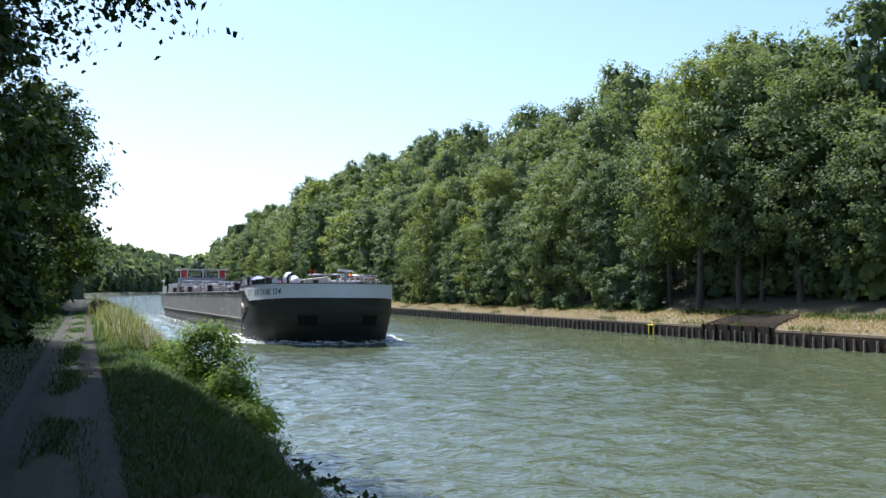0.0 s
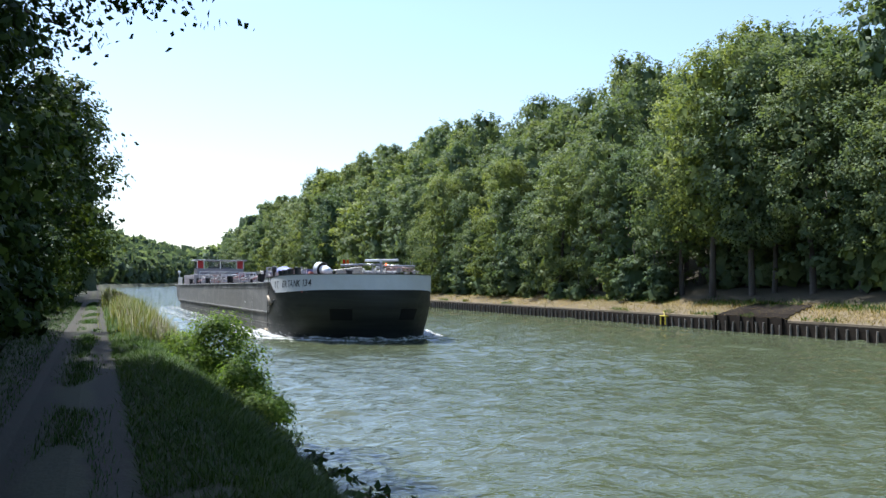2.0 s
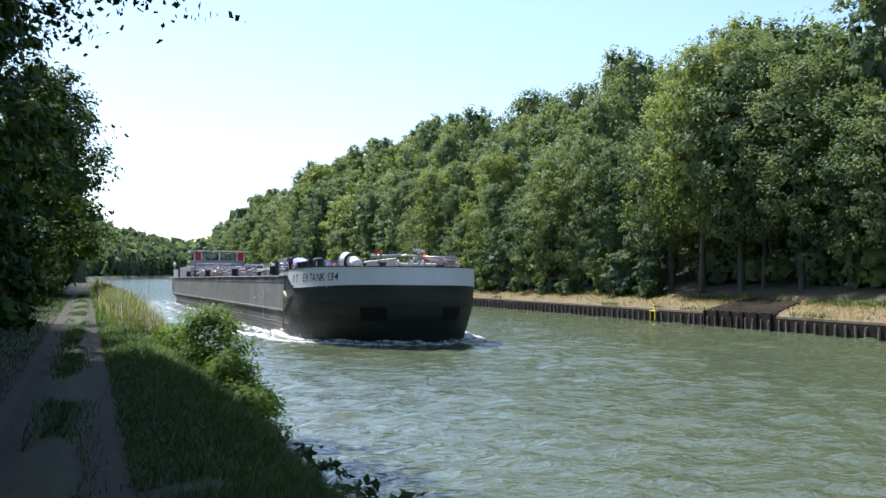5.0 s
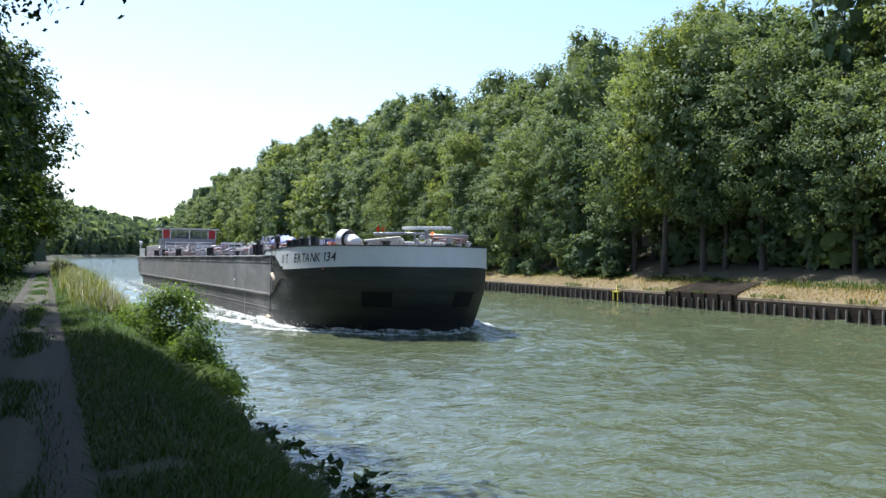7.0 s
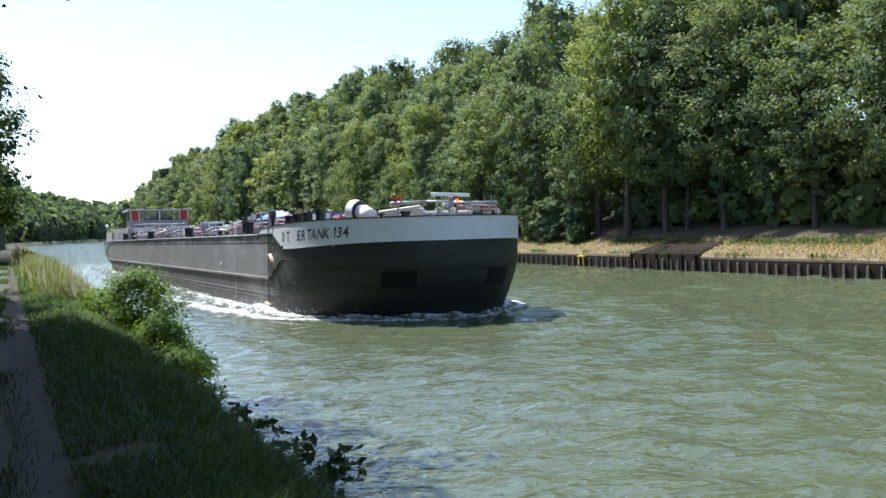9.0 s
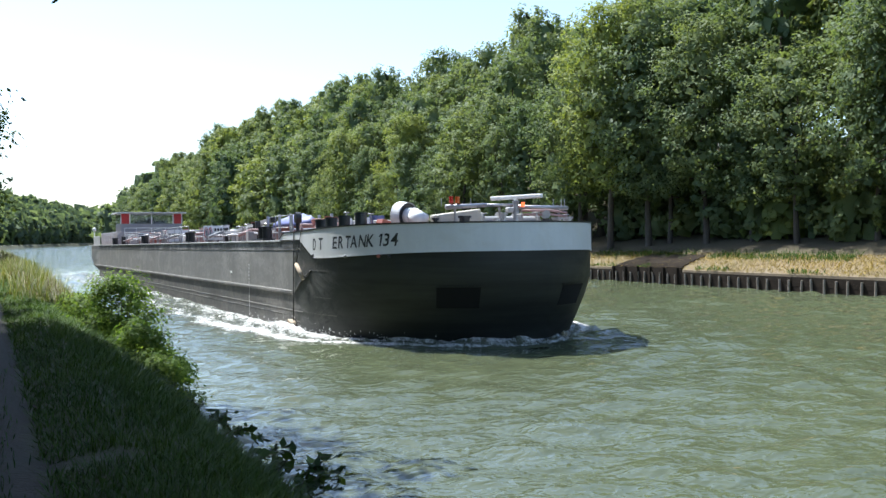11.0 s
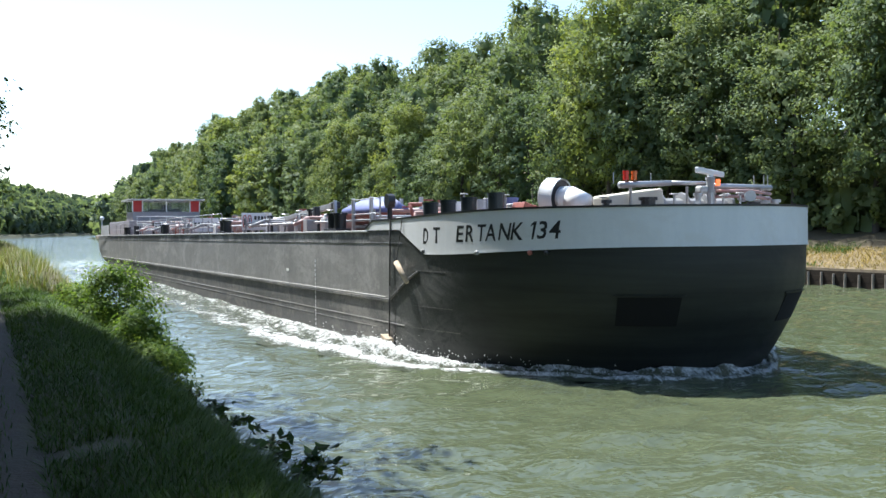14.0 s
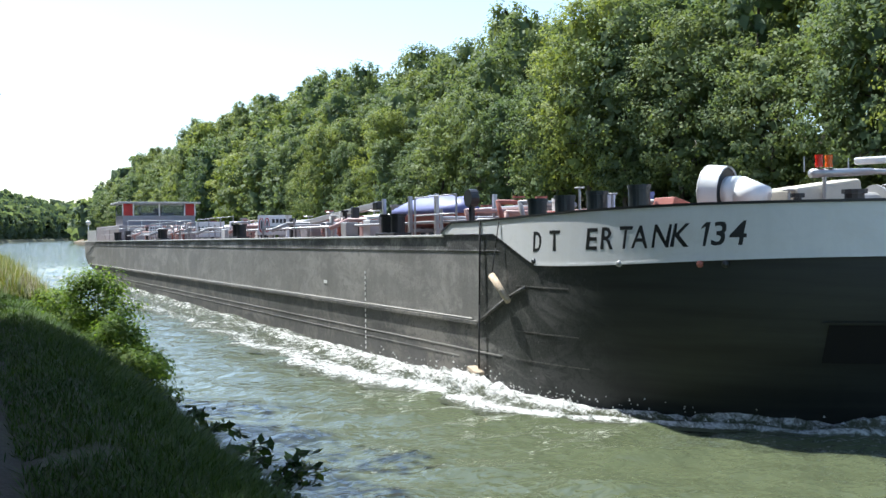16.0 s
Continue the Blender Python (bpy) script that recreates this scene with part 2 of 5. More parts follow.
def leaf_quads(rng, centres, facing, size, long=1.5, wild=0.6):
    """Pointed four-cornered leaves round the centres, turned roughly to face outwards."""
    n = len(centres)
    nrm = facing + rng.normal(size=(n, 3)) * wild
    nrm /= np.linalg.norm(nrm, axis=1, keepdims=True)
    a = np.cross(nrm, rand_unit(rng, n))
    a /= np.linalg.norm(a, axis=1, keepdims=True) + 1e-9
    b = np.cross(nrm, a)
    s = (size * rng.uniform(0.55, 1.4, n))[:, None]
    quad = np.stack([centres - a * s * long * 0.5, centres - b * s * 0.5 - nrm * s * 0.12, centres + a * s * long * 0.5, centres + b * s * 0.5 - nrm * s * 0.12], 1)
    return quad.reshape(-1, 3), np.arange(4 * n).reshape(n, 4)


def crown_arrays(rng, height, radius, base, clumps, per, leaf, peak=0.36, core=True, spread=1.0):
    """Leaf clumps over a lobed crown envelope: arrays of leaves, and the clump centres."""
    t = rng.uniform(0, 1, clumps) ** 0.9
    ang = rng.uniform(0, 2 * math.pi, clumps)
    lobes = 1 + 0.20 * np.sin(ang * 3 + t * 5 + rng.uniform(0, 6)) + 0.14 * np.sin(ang * 5 - t * 9 + rng.uniform(0, 6))
    prof = np.sqrt(np.clip(1 - (np.abs(t - peak) / (1.02 - peak)) ** 2.0, 0.03, 1))
    prof = np.where(t < peak, np.maximum(prof, 0.72), prof)
    rr = radius * prof * lobes * (rng.uniform(0.30, 1.0, clumps) ** 0.45 if core else rng.uniform(0.0, 1.0, clumps) ** 0.6)
    cz = base + (height - base) * t
    cc = np.stack([rr * np.cos(ang), rr * np.sin(ang), cz], 1)
    cr = radius * rng.uniform(0.14, 0.27, clumps)
    k = np.repeat(np.arange(clumps), per)
    n = len(k)
    u = rand_unit(rng, n)
    u[:, 2] = np.where(u[:, 2] < -0.45, -u[:, 2], u[:, 2])
    lump = 1 + 0.25 * np.sin(u[:, 0] * 5 + k) * np.cos(u[:, 1] * 5 - k)
    rad = (cr[k] * rng.uniform(0.4, spread, n) * lump)[:, None] * np.array([1.1, 1.1, 1.0])
    out = cc - np.array([0, 0, base + (height - base) * 0.3])
    out = out / (np.linalg.norm(out, axis=1, keepdims=True) + 1e-6)
    v, f = leaf_quads(rng, cc[k] + u * rad, u * 0.8 + out[k] * 0.6 + np.array([0, 0, 0.3]), leaf, wild=0.5)
    nn = u * 0.75 + out[k] * 0.55 + rng.normal(size=(n, 3)) * 0.12
    nn /= np.linalg.norm(nn, axis=1, keepdims=True)
    if not core:
        return v, f, cc, nn
    # larger leaves fill the shaded inside of the crown
    m = clumps * 4
    ti = rng.uniform(0.03, 0.93, m)
    pi = np.sqrt(np.clip(1 - (np.abs(ti - peak) / (1.02 - peak)) ** 2.0, 0.03, 1))
    pi = np.where(ti < peak, np.maximum(pi, 0.72), pi)
    ai = rng.uniform(0, 2 * math.pi, m)
    ri = radius * pi * rng.uniform(0.30, 0.62, m)
    inner = np.stack([ri * np.cos(ai), ri * np.sin(ai), base + (height - base) * ti], 1)
    face = np.stack([np.cos(ai), np.sin(ai), np.full(m, 0.3)], 1)
    v2, f2 = leaf_quads(rng, inner, face, leaf * 3.2, 1.3, 0.5)
    return np.concatenate([v, v2]), np.concatenate([f, f2 + len(v)]), cc, np.concatenate([nn, face / np.linalg.norm(face, axis=1, keepdims=True)])


def wood_mesh(name, rng, height, base, cc, thick, limbs):
    bm = bmesh.new()
    top = Vector((rng.normal() * 0.3, rng.normal() * 0.3, base + (height - base) * 0.8))
    low = max(1.2, base)
    knots = [Vector((0, 0, -0.5)), Vector((rng.normal() * 0.1, rng.normal() * 0.1, low * 0.7)), Vector((rng.normal() * 0.25, rng.normal() * 0.25, low * 1.3 + 2)), top]
    rad = [thick * 1.35, thick, thick * 0.75, thick * 0.12]
    for i in range(3):
        tube(bm, knots[i], knots[i + 1], rad[i], rad[i + 1], 9, False)
    for k in rng.choice(len(cc), min(limbs, len(cc)), replace=False):
        tip = Vector(cc[k])
        q = min(0.95, max(0.12, (tip.z * 0.75) / top.z))
        root = knots[1].lerp(top, q * 0.9)
        mid = root.lerp(tip, 0.5) + Vector((rng.normal() * 0.2, rng.normal() * 0.2, 0.3))
        r = thick * 0.36 * (1.1 - q)
        tube(bm, root, mid, r, r * 0.6, 6, False)
        tube(bm, mid, tip, r * 0.6, r * 0.12, 5, False)
    me = bpy.data.meshes.new(name)
    bm.to_mesh(me)
    bm.free()
    me.materials.append(BARK)
    me.polygons.foreach_set("use_smooth", [True] * len(me.polygons))
    return me


def make_tree(seed, height, radius, base, clumps, per, leaf, material=None, thick=0.24, limbs=16, peak=0.36, name="tree", spread=1.0):
    rng = np.random.default_rng(seed)
    tree = new(name)
    v, f, cc, nn = crown_arrays(rng, height, radius, base, clumps, per, leaf, peak, True, spread)
    trunk = new("trunk", wood_mesh("trunk", rng, height, base, cc, thick, limbs))
    crown = new("crown", quads_mesh("crown", v, f, material or LEAF, nn))
    trunk.parent = crown.parent = tree
    return tree


class Nursery:
    """Plants a first tree of each kind, then copies of it."""

    def __init__(self, kinds):
        self.kinds, self.used = kinds, set()

    def plant(self, k, x, y, scale, turn, label, category, group, tall=1.0, sink=0.1, lean=0.0):
        m = Matrix.Translation((x, y, ground_z(x - bend(y), y) - sink)) @ Matrix.Rotation(lean, 4, "Y") @ Matrix.Rotation(turn, 4, "Z") @ Matrix.Diagonal((scale, scale, scale * tall, 1))
        k = k % len(self.kinds)
        if k in self.used:
            first = self.kinds[k].scale
            t = copy_thing(self.kinds[k], m @ Matrix.Diagonal((1 / first.x, 1 / first.y, 1 / first.z, 1)))
        else:
            t = self.kinds[k]
            t.matrix_basis = m
            self.used.add(k)
        return tagged(t, label, category, group)


def plant_far_bank():
    near = Nursery([make_tree(11, 13.0, 3.7, 0.3, 150, 64, 0.165), make_tree(12, 15.0, 3.8, 0.3, 160, 64, 0.165, peak=0.4), make_tree(13, 11.0, 3.6, 0.2, 140, 64, 0.165),
                    make_tree(14, 16.0, 3.9, 0.4, 165, 64, 0.165, peak=0.38), make_tree(16, 13.5, 4.2, 0.2, 165, 64, 0.165, peak=0.42)])
    high = Nursery([make_tree(17, 16.5, 4.5, 3.6, 180, 62, 0.17, thick=0.2, limbs=26, peak=0.45), make_tree(18, 18.0, 4.7, 4.2, 185, 62, 0.17, thick=0.22, limbs=26, peak=0.45),
                    make_tree(19, 15.5, 4.3, 3.2, 175, 62, 0.17, thick=0.18, limbs=26, peak=0.45)])
    mid = Nursery([make_tree(21, 16.5, 4.0, 6.5, 102, 32, 0.245, peak=0.5), make_tree(22, 18.0, 4.4, 6.5, 107, 32, 0.245, peak=0.5), make_tree(23, 15.0, 4.1, 6.5, 97, 32, 0.245, peak=0.55), make_tree(24, 18.5, 4.2, 6.5, 102, 32, 0.245, peak=0.5)])
    far = Nursery([make_tree(26, 16.0, 4.6, 0.5, 75, 34, 0.35, peak=0.5), make_tree(27, 18.0, 4.9, 0.5, 80, 34, 0.35, peak=0.5), make_tree(28, 15.0, 4.4, 0.4, 70, 34, 0.35, peak=0.5)])
    rng = np.random.default_rng(5)
    rows = [(47.8, 5.0, 420, 0.95), (53.0, 5.6, 420, 1.0), (60.0, 6.4, 420, 0.98), (68.0, 7.4, 410, 0.97), (77.0, 8.6, 400, 0.95)]
    for row, (x0, step, y_end, grow) in enumerate(rows):
        y = 28.0 + row * 4
        while y < y_end:
            x = x0 + rng.normal() * 0.9 + (1.6 if row == 0 and 46 < y < 76 else 1.2 if row == 0 and y < 46 else 0)
            s = grow * rng.uniform(0.85, 1.15) * (1.06 if y < 56 and row < 3 else 1.0)
            bank = far if y > 165 else high if row == 0 and y < 78 else near if row == 0 else mid
            bank.plant(int(rng.integers(50)), x + bend(y), y, s, rng.uniform(0, 6.28), "tall broadleaf tree in full summer leaf on the wooded slope", "tree", "trees on the far bank", rng.uniform(0.94, 1.08) * (1.07 if 76 < y < 190 and row > 1 else 1.0), 0.15)
            y += step * rng.uniform(0.75, 1.25) * (1.3 if bank is far else 1.0) * (1 + max(0, y - 165) / 500)
    high.plant(1, 46.6, 72.5, 1.04, 1.1, "big spreading broadleaf tree leaning out over the bank", "tree", "trees on the far bank", 1.04)
    high.plant(0, 47.6, 68.5, 1.1, 4.1, "big spreading broadleaf tree leaning out over the bank", "tree", "trees on the far bank", 1.05)


def plant_undergrowth():
    """Shrubs at the foot of the far trees."""
    shrubs = Nursery([make_tree(41, 2.6, 1.5, 0.05, 36, 36, 0.19, LEAF, 0.05, 6, 0.4, "shrub"), make_tree(42, 3.4, 1.7, 0.05, 40, 36, 0.20, LEAF, 0.05, 6, 0.4, "shrub"),
                      make_tree(43, 1.6, 1.3, 0.02, 30, 36, 0.17, LEAF, 0.04, 6, 0.4, "shrub")])
    rng = np.random.default_rng(8)
    y = 36.0
    while y < 77:
        for x in (49.6, 52.6):
            shrubs.plant(int(rng.integers(2)), x + rng.uniform(0, 1.6), y + rng.uniform(-0.6, 0.6), rng.uniform(1.3, 1.8), rng.uniform(0, 6.28), "leafy shrub in deep shade under the trees", "shrub", "shrubs at the foot of the wood")
        y += rng.uniform(2.0, 3.0)
    while y < 260:
        low = rng.uniform() < 0.3
        x = 45.6 + rng.uniform(-0.3, 0.9) if not low else 44.9 + rng.uniform(0, 0.5)
        shrubs.plant(2 if low else int(rng.integers(2)), x, y, rng.uniform(0.75, 1.25) * (1 + y / 500), rng.uniform(0, 6.28), "leafy shrub at the edge of the wood", "shrub", "shrubs at the foot of the wood")
        y += rng.uniform(1.5, 3.0) * (1 + y / 120)


def plant_towpath():
    trees = Nursery([make_tree(31, 13.0, 4.0, 2.2, 190, 40, 0.20, LEAF_SHADED, 0.2), make_tree(32, 12.0, 3.9, 1.8, 190, 40, 0.20, LEAF_SHADED, 0.18), make_tree(33, 14.0, 4.1, 1.4, 200, 40, 0.20, LEAF_SHADED, 0.22),
                     make_tree(34, 14.0, 5.2, 5.6, 230, 36, 0.19, LEAF_SHADED, 0.22, peak=0.3, spread=0.75),
                     make_tree(35, 13.0, 4.2, 1.2, 280, 90, 0.115, LEAF_SHADED, 0.22, spread=0.8), make_tree(38, 13.5, 4.1, 1.0, 280, 90, 0.115, LEAF_SHADED, 0.22, spread=0.8),
                     make_tree(39, 17.5, 5.0, 9.8, 240, 44, 0.17, LEAF_SHADED, 0.24, peak=0.3, spread=0.75),
                     make_tree(40, 13.0, 4.5, 5.0, 260, 95, 0.085, LEAF_SHADED, 0.22, peak=0.3, spread=0.8)])
    # kinds 3 and 6 are added, mostly out of view, to shade path and verge
    spots = [(-5.0, 20.0, 7, 1.12, 0.0), (-2.5, 18.0, 6, 1.0, 0.0), (-2.9, 24.5, 6, 1.0, 0.0), (-3.5, 14.8, 7, 1.0, 0.0), (-6.6, 36.0, 6, 1.0, 0.0), (-2.8, 7.0, 3, 1.0, 0), (-2.8, 0.5, 3, 1.0, 0), (-3.0, -6.0, 3, 1.05, 0), (-5.8, 16.0, 4, 1.05, 0), (-5.6, 22.5, 5, 1.08, 0), (-5.5, 29.0, 4, 1.08, 0), (-5.3, 35.5, 5, 1.08, 0),
             (-7.2, 44.0, 1, 1.0, 0), (-8.0, 52.0, 2, 1.0, 0), (-8.0, 61.0, 0, 1.0, 0), (-7.0, 70.0, 1, 1.0, 0), (-4.2, 79.0, 2, 1.15, 0.05), (-4.0, 89.0, 0, 1.2, 0.05), (-4.4, 100.0, 1, 1.2, 0.03), (-5, 114.0, 2, 1.1, 0), (-4.8, 131.0, 0, 1.1, 0),
             (-5.0, 150.0, 1, 1.1, 0), (-9.5, 27.0, 2, 1.1, 0)]
    for i, (x, y, k, s, lean) in enumerate(spots):
        trees.plant(k, x, y, s, i * 2.4, "leafy tree overhanging the shaded towpath", "tree", "trees along the towpath", 1.0 if k == 6 else 0.74 if 33 < y < 75 else 0.86 if 28 < y < 33 else 1.0, lean=lean)
    bushes = Nursery([make_tree(36, 3.6, 1.9, 0.05, 70, 42, 0.14, LEAF_SHADED, 0.05, 8, 0.4, "hedge_bush"), make_tree(37, 4.6, 2.0, 0.05, 80, 42, 0.14, LEAF_SHADED, 0.06, 8, 0.4, "hedge_bush")])
    rng = np.random.default_rng(17)
    y = 6.5
    while y < 130:
        bushes.plant(int(rng.integers(2)), -3.05 - rng.uniform(0, 0.7), y, rng.uniform(0.85, 1.1), rng.uniform(0, 6.28), "dense hedge bush in shade beside the towpath", "bush", "bushes along the towpath")
        y += rng.uniform(2.0, 2.9) * (1 + y / 100)


def bank_shrub(x, y, z, radius, height, clumps, per, leaf, seed, label, material=None):
    rng = np.random.default_rng(seed)
    bush = new("bush")
    v, f, cc, nn = crown_arrays(rng, height, radius, 0.0, clumps, per, leaf, 0.45, False, 1.9)
    bm = bmesh.new()
    for c in cc[:14]:
        tube(bm, (rng.normal() * 0.15, rng.normal() * 0.15, -0.3), tuple(c), 0.02, 0.006, 5, False)
    part("stems", bm, BARK, bush)
    leaves = new("foliage", quads_mesh("foliage", v, f, material or LEAF_BUSH, nn))
    leaves.parent = bush
    bush.matrix_basis = pose(x, y, z)
    tagged(bush, label, "bush", "bushes on the canal bank")


def plant_bank_bushes():
    for i, (x, y, z, r, h, n, leaf) in enumerate([(3.10, 24.0, 0.05, 1.10, 1.95, 110, 0.075), (2.75, 27.2, 0.3, 0.9, 1.25, 70, 0.075), (3.45, 20.3, -0.15, 0.70, 1.10, 70, 0.07), (3.4, 22.0, -0.15, 0.9, 1.40, 85, 0.07), (2.5, 30.5, 0.5, 0.6, 1.05, 45, 0.08), (2.8, 31.5, 0.5, 0.7, 0.95, 40, 0.10),
                                             (3.0, 35.0, 0.4, 0.7, 0.9, 32, 0.11), (3.0, 40.0, 0.4, 0.6, 0.85, 26, 0.12)]):
        bank_shrub(x - 0.5, y, z, r, h * 1.14, n, 125, leaf * 0.68, 60 + i, "bright green leafy bush leaning over the water's edge")


def sprig(x, y, z, reach, tall, seed):
    """A few arching stems with single leaves, at the water's edge."""
    rng = np.random.default_rng(seed)
    plant = new("sapling")
    bm = bmesh.new()
    cs, fs = [], []
    for k in range(5):
        a = rng.uniform(-0.9, 0.9)
        tip = Vector((math.cos(a) * reach * rng.uniform(0.5, 1), math.sin(a) * reach * rng.uniform(0.5, 1), tall * rng.uniform(0.6, 1.0)))
        pts = [Vector((0, 0, -0.1)), Vector((tip.x * 0.3, tip.y * 0.3, tip.z * 0.65)), Vector((tip.x * 0.7, tip.y * 0.7, tip.z)), Vector((tip.x * 1.1, tip.y * 1.1, tip.z * 0.97))]
        for i in range(3):
            tube(bm, pts[i], pts[i + 1], 0.008 - 0.002 * i, 0.006 - 0.002 * i, 5, False)
        for q in np.linspace(0.3, 1.0, 13):
            i = min(2, int(q * 3))
            p = pts[i].lerp(pts[i + 1], q * 3 - i)
            cs.append(np.array(p) + rng.normal(size=3) * 0.035)
            fs.append((rng.normal() * 0.4, rng.normal() * 0.4, 1))
    part("stems", bm, BARK, plant)
    v, f = leaf_quads(rng, np.array(cs), np.array(fs), 0.085, 1.7, 0.5)
    leaves = new("leaves", quads_mesh("leaves", v, f, LEAF_SHADED))
    leaves.parent = plant
    plant.matrix_basis = pose(x, y, z)
    tagged(plant, "thin sapling with single dark leaves at the water's edge", "sapling", "saplings at the water's edge")


def plant_sprigs():
    for i, (x, y, z, r, h) in enumerate([(3.2, 14.6, 0.45, 0.45, 0.50), (3.25, 13.6, 0.40, 0.45, 0.45), (3.2, 12.1, 0.45, 0.55, 0.50), (3.3, 11.5, 0.40, 0.5, 0.55), (3.4, 11.0, 0.30, 0.75, 0.60), (3.2, 16.5, 0.4, 0.4, 0.4), (3.3, 10.3, 0.35, 0.6, 0.6)]):
        sprig(x - 0.5, y, z, r, h, 80 + i)


def blades(name, rng, xs, ys, heights, widths, material, label, lean=0.35):
    """Grass: one tapered bent blade for each place."""
    n = len(xs)
    zs = np.array([ground_z(x, y) for x, y in zip(xs, ys)]) - 0.02
    a = rng.uniform(0, 2 * math.pi, n)
    d = np.stack([np.cos(a), np.sin(a), np.zeros(n)], 1)
    side = np.stack([-np.sin(a), np.cos(a), np.zeros(n)], 1) * widths[:, None]
    root = np.stack([xs, ys, zs], 1)
    tip = root + d * (heights * rng.uniform(0.1, 2 * lean, n))[:, None] + np.stack([0 * heights, 0 * heights, heights], 1)
    mid = root + (tip - root) * 0.55 - d * (heights * 0.08)[:, None]
    nn = np.array([0, 0, 1.0]) + rng.normal(size=(n, 3)) * 0.3
    nn /= np.linalg.norm(nn, axis=1, keepdims=True)
    quad = np.stack([root - side * 0.5, mid - side * 0.35, tip, mid + side * 0.35], 1).reshape(-1, 3)
    ob = new(name, quads_mesh(name, quad, np.arange(4 * n).reshape(n, 4), material, nn))
    tagged(ob, label, "grass", kind="stuff")


def grow_grass():
    rng = np.random.default_rng(3)
    # towpath verge down to the water
    n = 85000
    y = 5 + 75 * rng.uniform(0, 1, n) ** 2.4
    x = rng.uniform(0.36, 3.05, n)
    keep = np.array([noise.noise((a * 1.1, b * 0.8, 0)) > -0.6 for a, b in zip(x, y)])
    x, y = x[keep], y[keep]
    tall = 0.05 + 0.10 * np.clip((x - 0.6) / 2.0, 0, 1) + rng.uniform(0, 0.12, len(x)) ** 1.2
    blades("verge_grass", rng, x, y, tall, 0.008 + y * 0.0006, GRASS, "green uncut grass on the shaded canal bank", 0.9)
    # middle strip and left margin of the path
    n = 34000
    y = 5 + 75 * rng.uniform(0, 1, n) ** 2.0
    x = np.where(rng.uniform(size=n) < 0.45, rng.normal(-0.24, 0.17, n), rng.uniform(-3.0, -0.95, n))
    keep = np.array([a < -0.9 or noise.noise((a * 1.5, b * 0.22, 6.0)) > -0.02 for a, b in zip(x, y)])
    x, y = x[keep], y[keep]
    n = len(x)
    blades("path_grass", rng, x, y, rng.uniform(0.03, 0.12, n), 0.008 + y * 0.0006, GRASS, "short grass between and beside the wheel tracks")
    # tall sunlit weeds farther along the bank
    n = 30000
    y = rng.uniform(30, 110, n)
    x = np.minimum(3.0, rng.normal(2.1, 0.55, n))
    hgt = rng.uniform(0.25, 0.95, n) * np.array([0.6 + 0.9 * max(0, noise.noise((b * 0.5, a, 2.0)) + 0.3) for a, b in zip(x, y)])
    blades("tall_weeds", rng, x, y, hgt, 0.02 + y * 0.0006, WEED, "tall yellow-green weeds on the sunlit bank")
    n = 9000
    y, x = rng.uniform(30, 110, n), np.minimum(3.0, rng.normal(2.0, 0.5, n))
    blades("dry_weeds", rng, x, y, rng.uniform(0.25, 1.0, n), 0.015 + y * 0.0005, DRY, "dry seeding grass stalks on the sunlit bank")
    # mown dry grass on the far bank
    n = 45000
    y = 34 + 150 * rng.uniform(0, 1, n) ** 1.5
    x = rng.uniform(42.5, 46.0, n)
    blades("far_bank_grass", rng, x, y, rng.uniform(0.05, 0.20, n), 0.05 + 0 * x, DRY, "dry mown grass on the far bank", 0.8)
    n = 3500
    y = 34 + 150 * rng.uniform(0, 1, n)
    keep = np.array([noise.noise((b * 0.23, 4.0, 2.0)) > 0.12 for b in y])
    y = y[keep]
    x = rng.normal(42.6, 0.12, len(y))
    blades("overhanging_grass", rng, x, y, rng.uniform(0.1, 0.4, len(y)), 0.09 + 0 * x, GRASS, "green tufts hanging over the piled bank edge", 0.8)
    n = 14000
    y = 34 + 180 * rng.uniform(0, 1, n) ** 1.4
    x = rng.normal(45.4, 0.45, n)
    keep = np.array([noise.noise((b * 0.13, 9.0, 2.0)) > -0.1 for b in y])
    blades("wood_edge_weeds", rng, x[keep], y[keep], rng.uniform(0.1, 0.4, int(keep.sum())), 0.06 + 0 * x[keep], GRASS, "rough green weeds at the wood's edge", 0.6)


def far_woods():
    """The woods round the bend, too far to tell the trees apart."""
    rng = np.random.default_rng(77)
    vs, fs, ns, off = [], [], [], 0

    def add(x, y, h, r, leaf, clumps, per):
        nonlocal off
        v, f, _, nn = crown_arrays(rng, h, r, 0.0, clumps, per, leaf, 0.5)
        v = v + np.array([x + bend(y), y, ground_z(x, y) - 0.3])
        vs.append(v)
        ns.append(nn)
        fs.append(f + off)
        off += len(v)

    for y in np.arange(165, 1250, 9.0):
        k = 1 + y / 700
        for x in (-6.5, -14, -24, -36, -52, -72):
            if rng.uniform() < 0.93:
                add(x + rng.normal() * 1.5, y + rng.normal() * 3, rng.uniform(13, 17.0), rng.uniform(4.6, 6.2), 1.05 * k, 15, 8)
    for y in np.arange(420, 900, 13):
        for x in (47, 56, 68):
            add(x + rng.normal() * 2, y, rng.uniform(13, 19), rng.uniform(5, 7), 1.4, 14, 8)
    ob = new("far_woods", quads_mesh("far_woods", np.concatenate(vs), np.concatenate(fs), LEAF_HAZED, np.concatenate(ns)))
    tagged(ob, "dense green woods along the distant canal bend", "woods", kind="stuff")


plant_far_bank()
plant_undergrowth()
plant_towpath()
plant_bank_bushes()
plant_sprigs()
grow_grass()
far_woods()


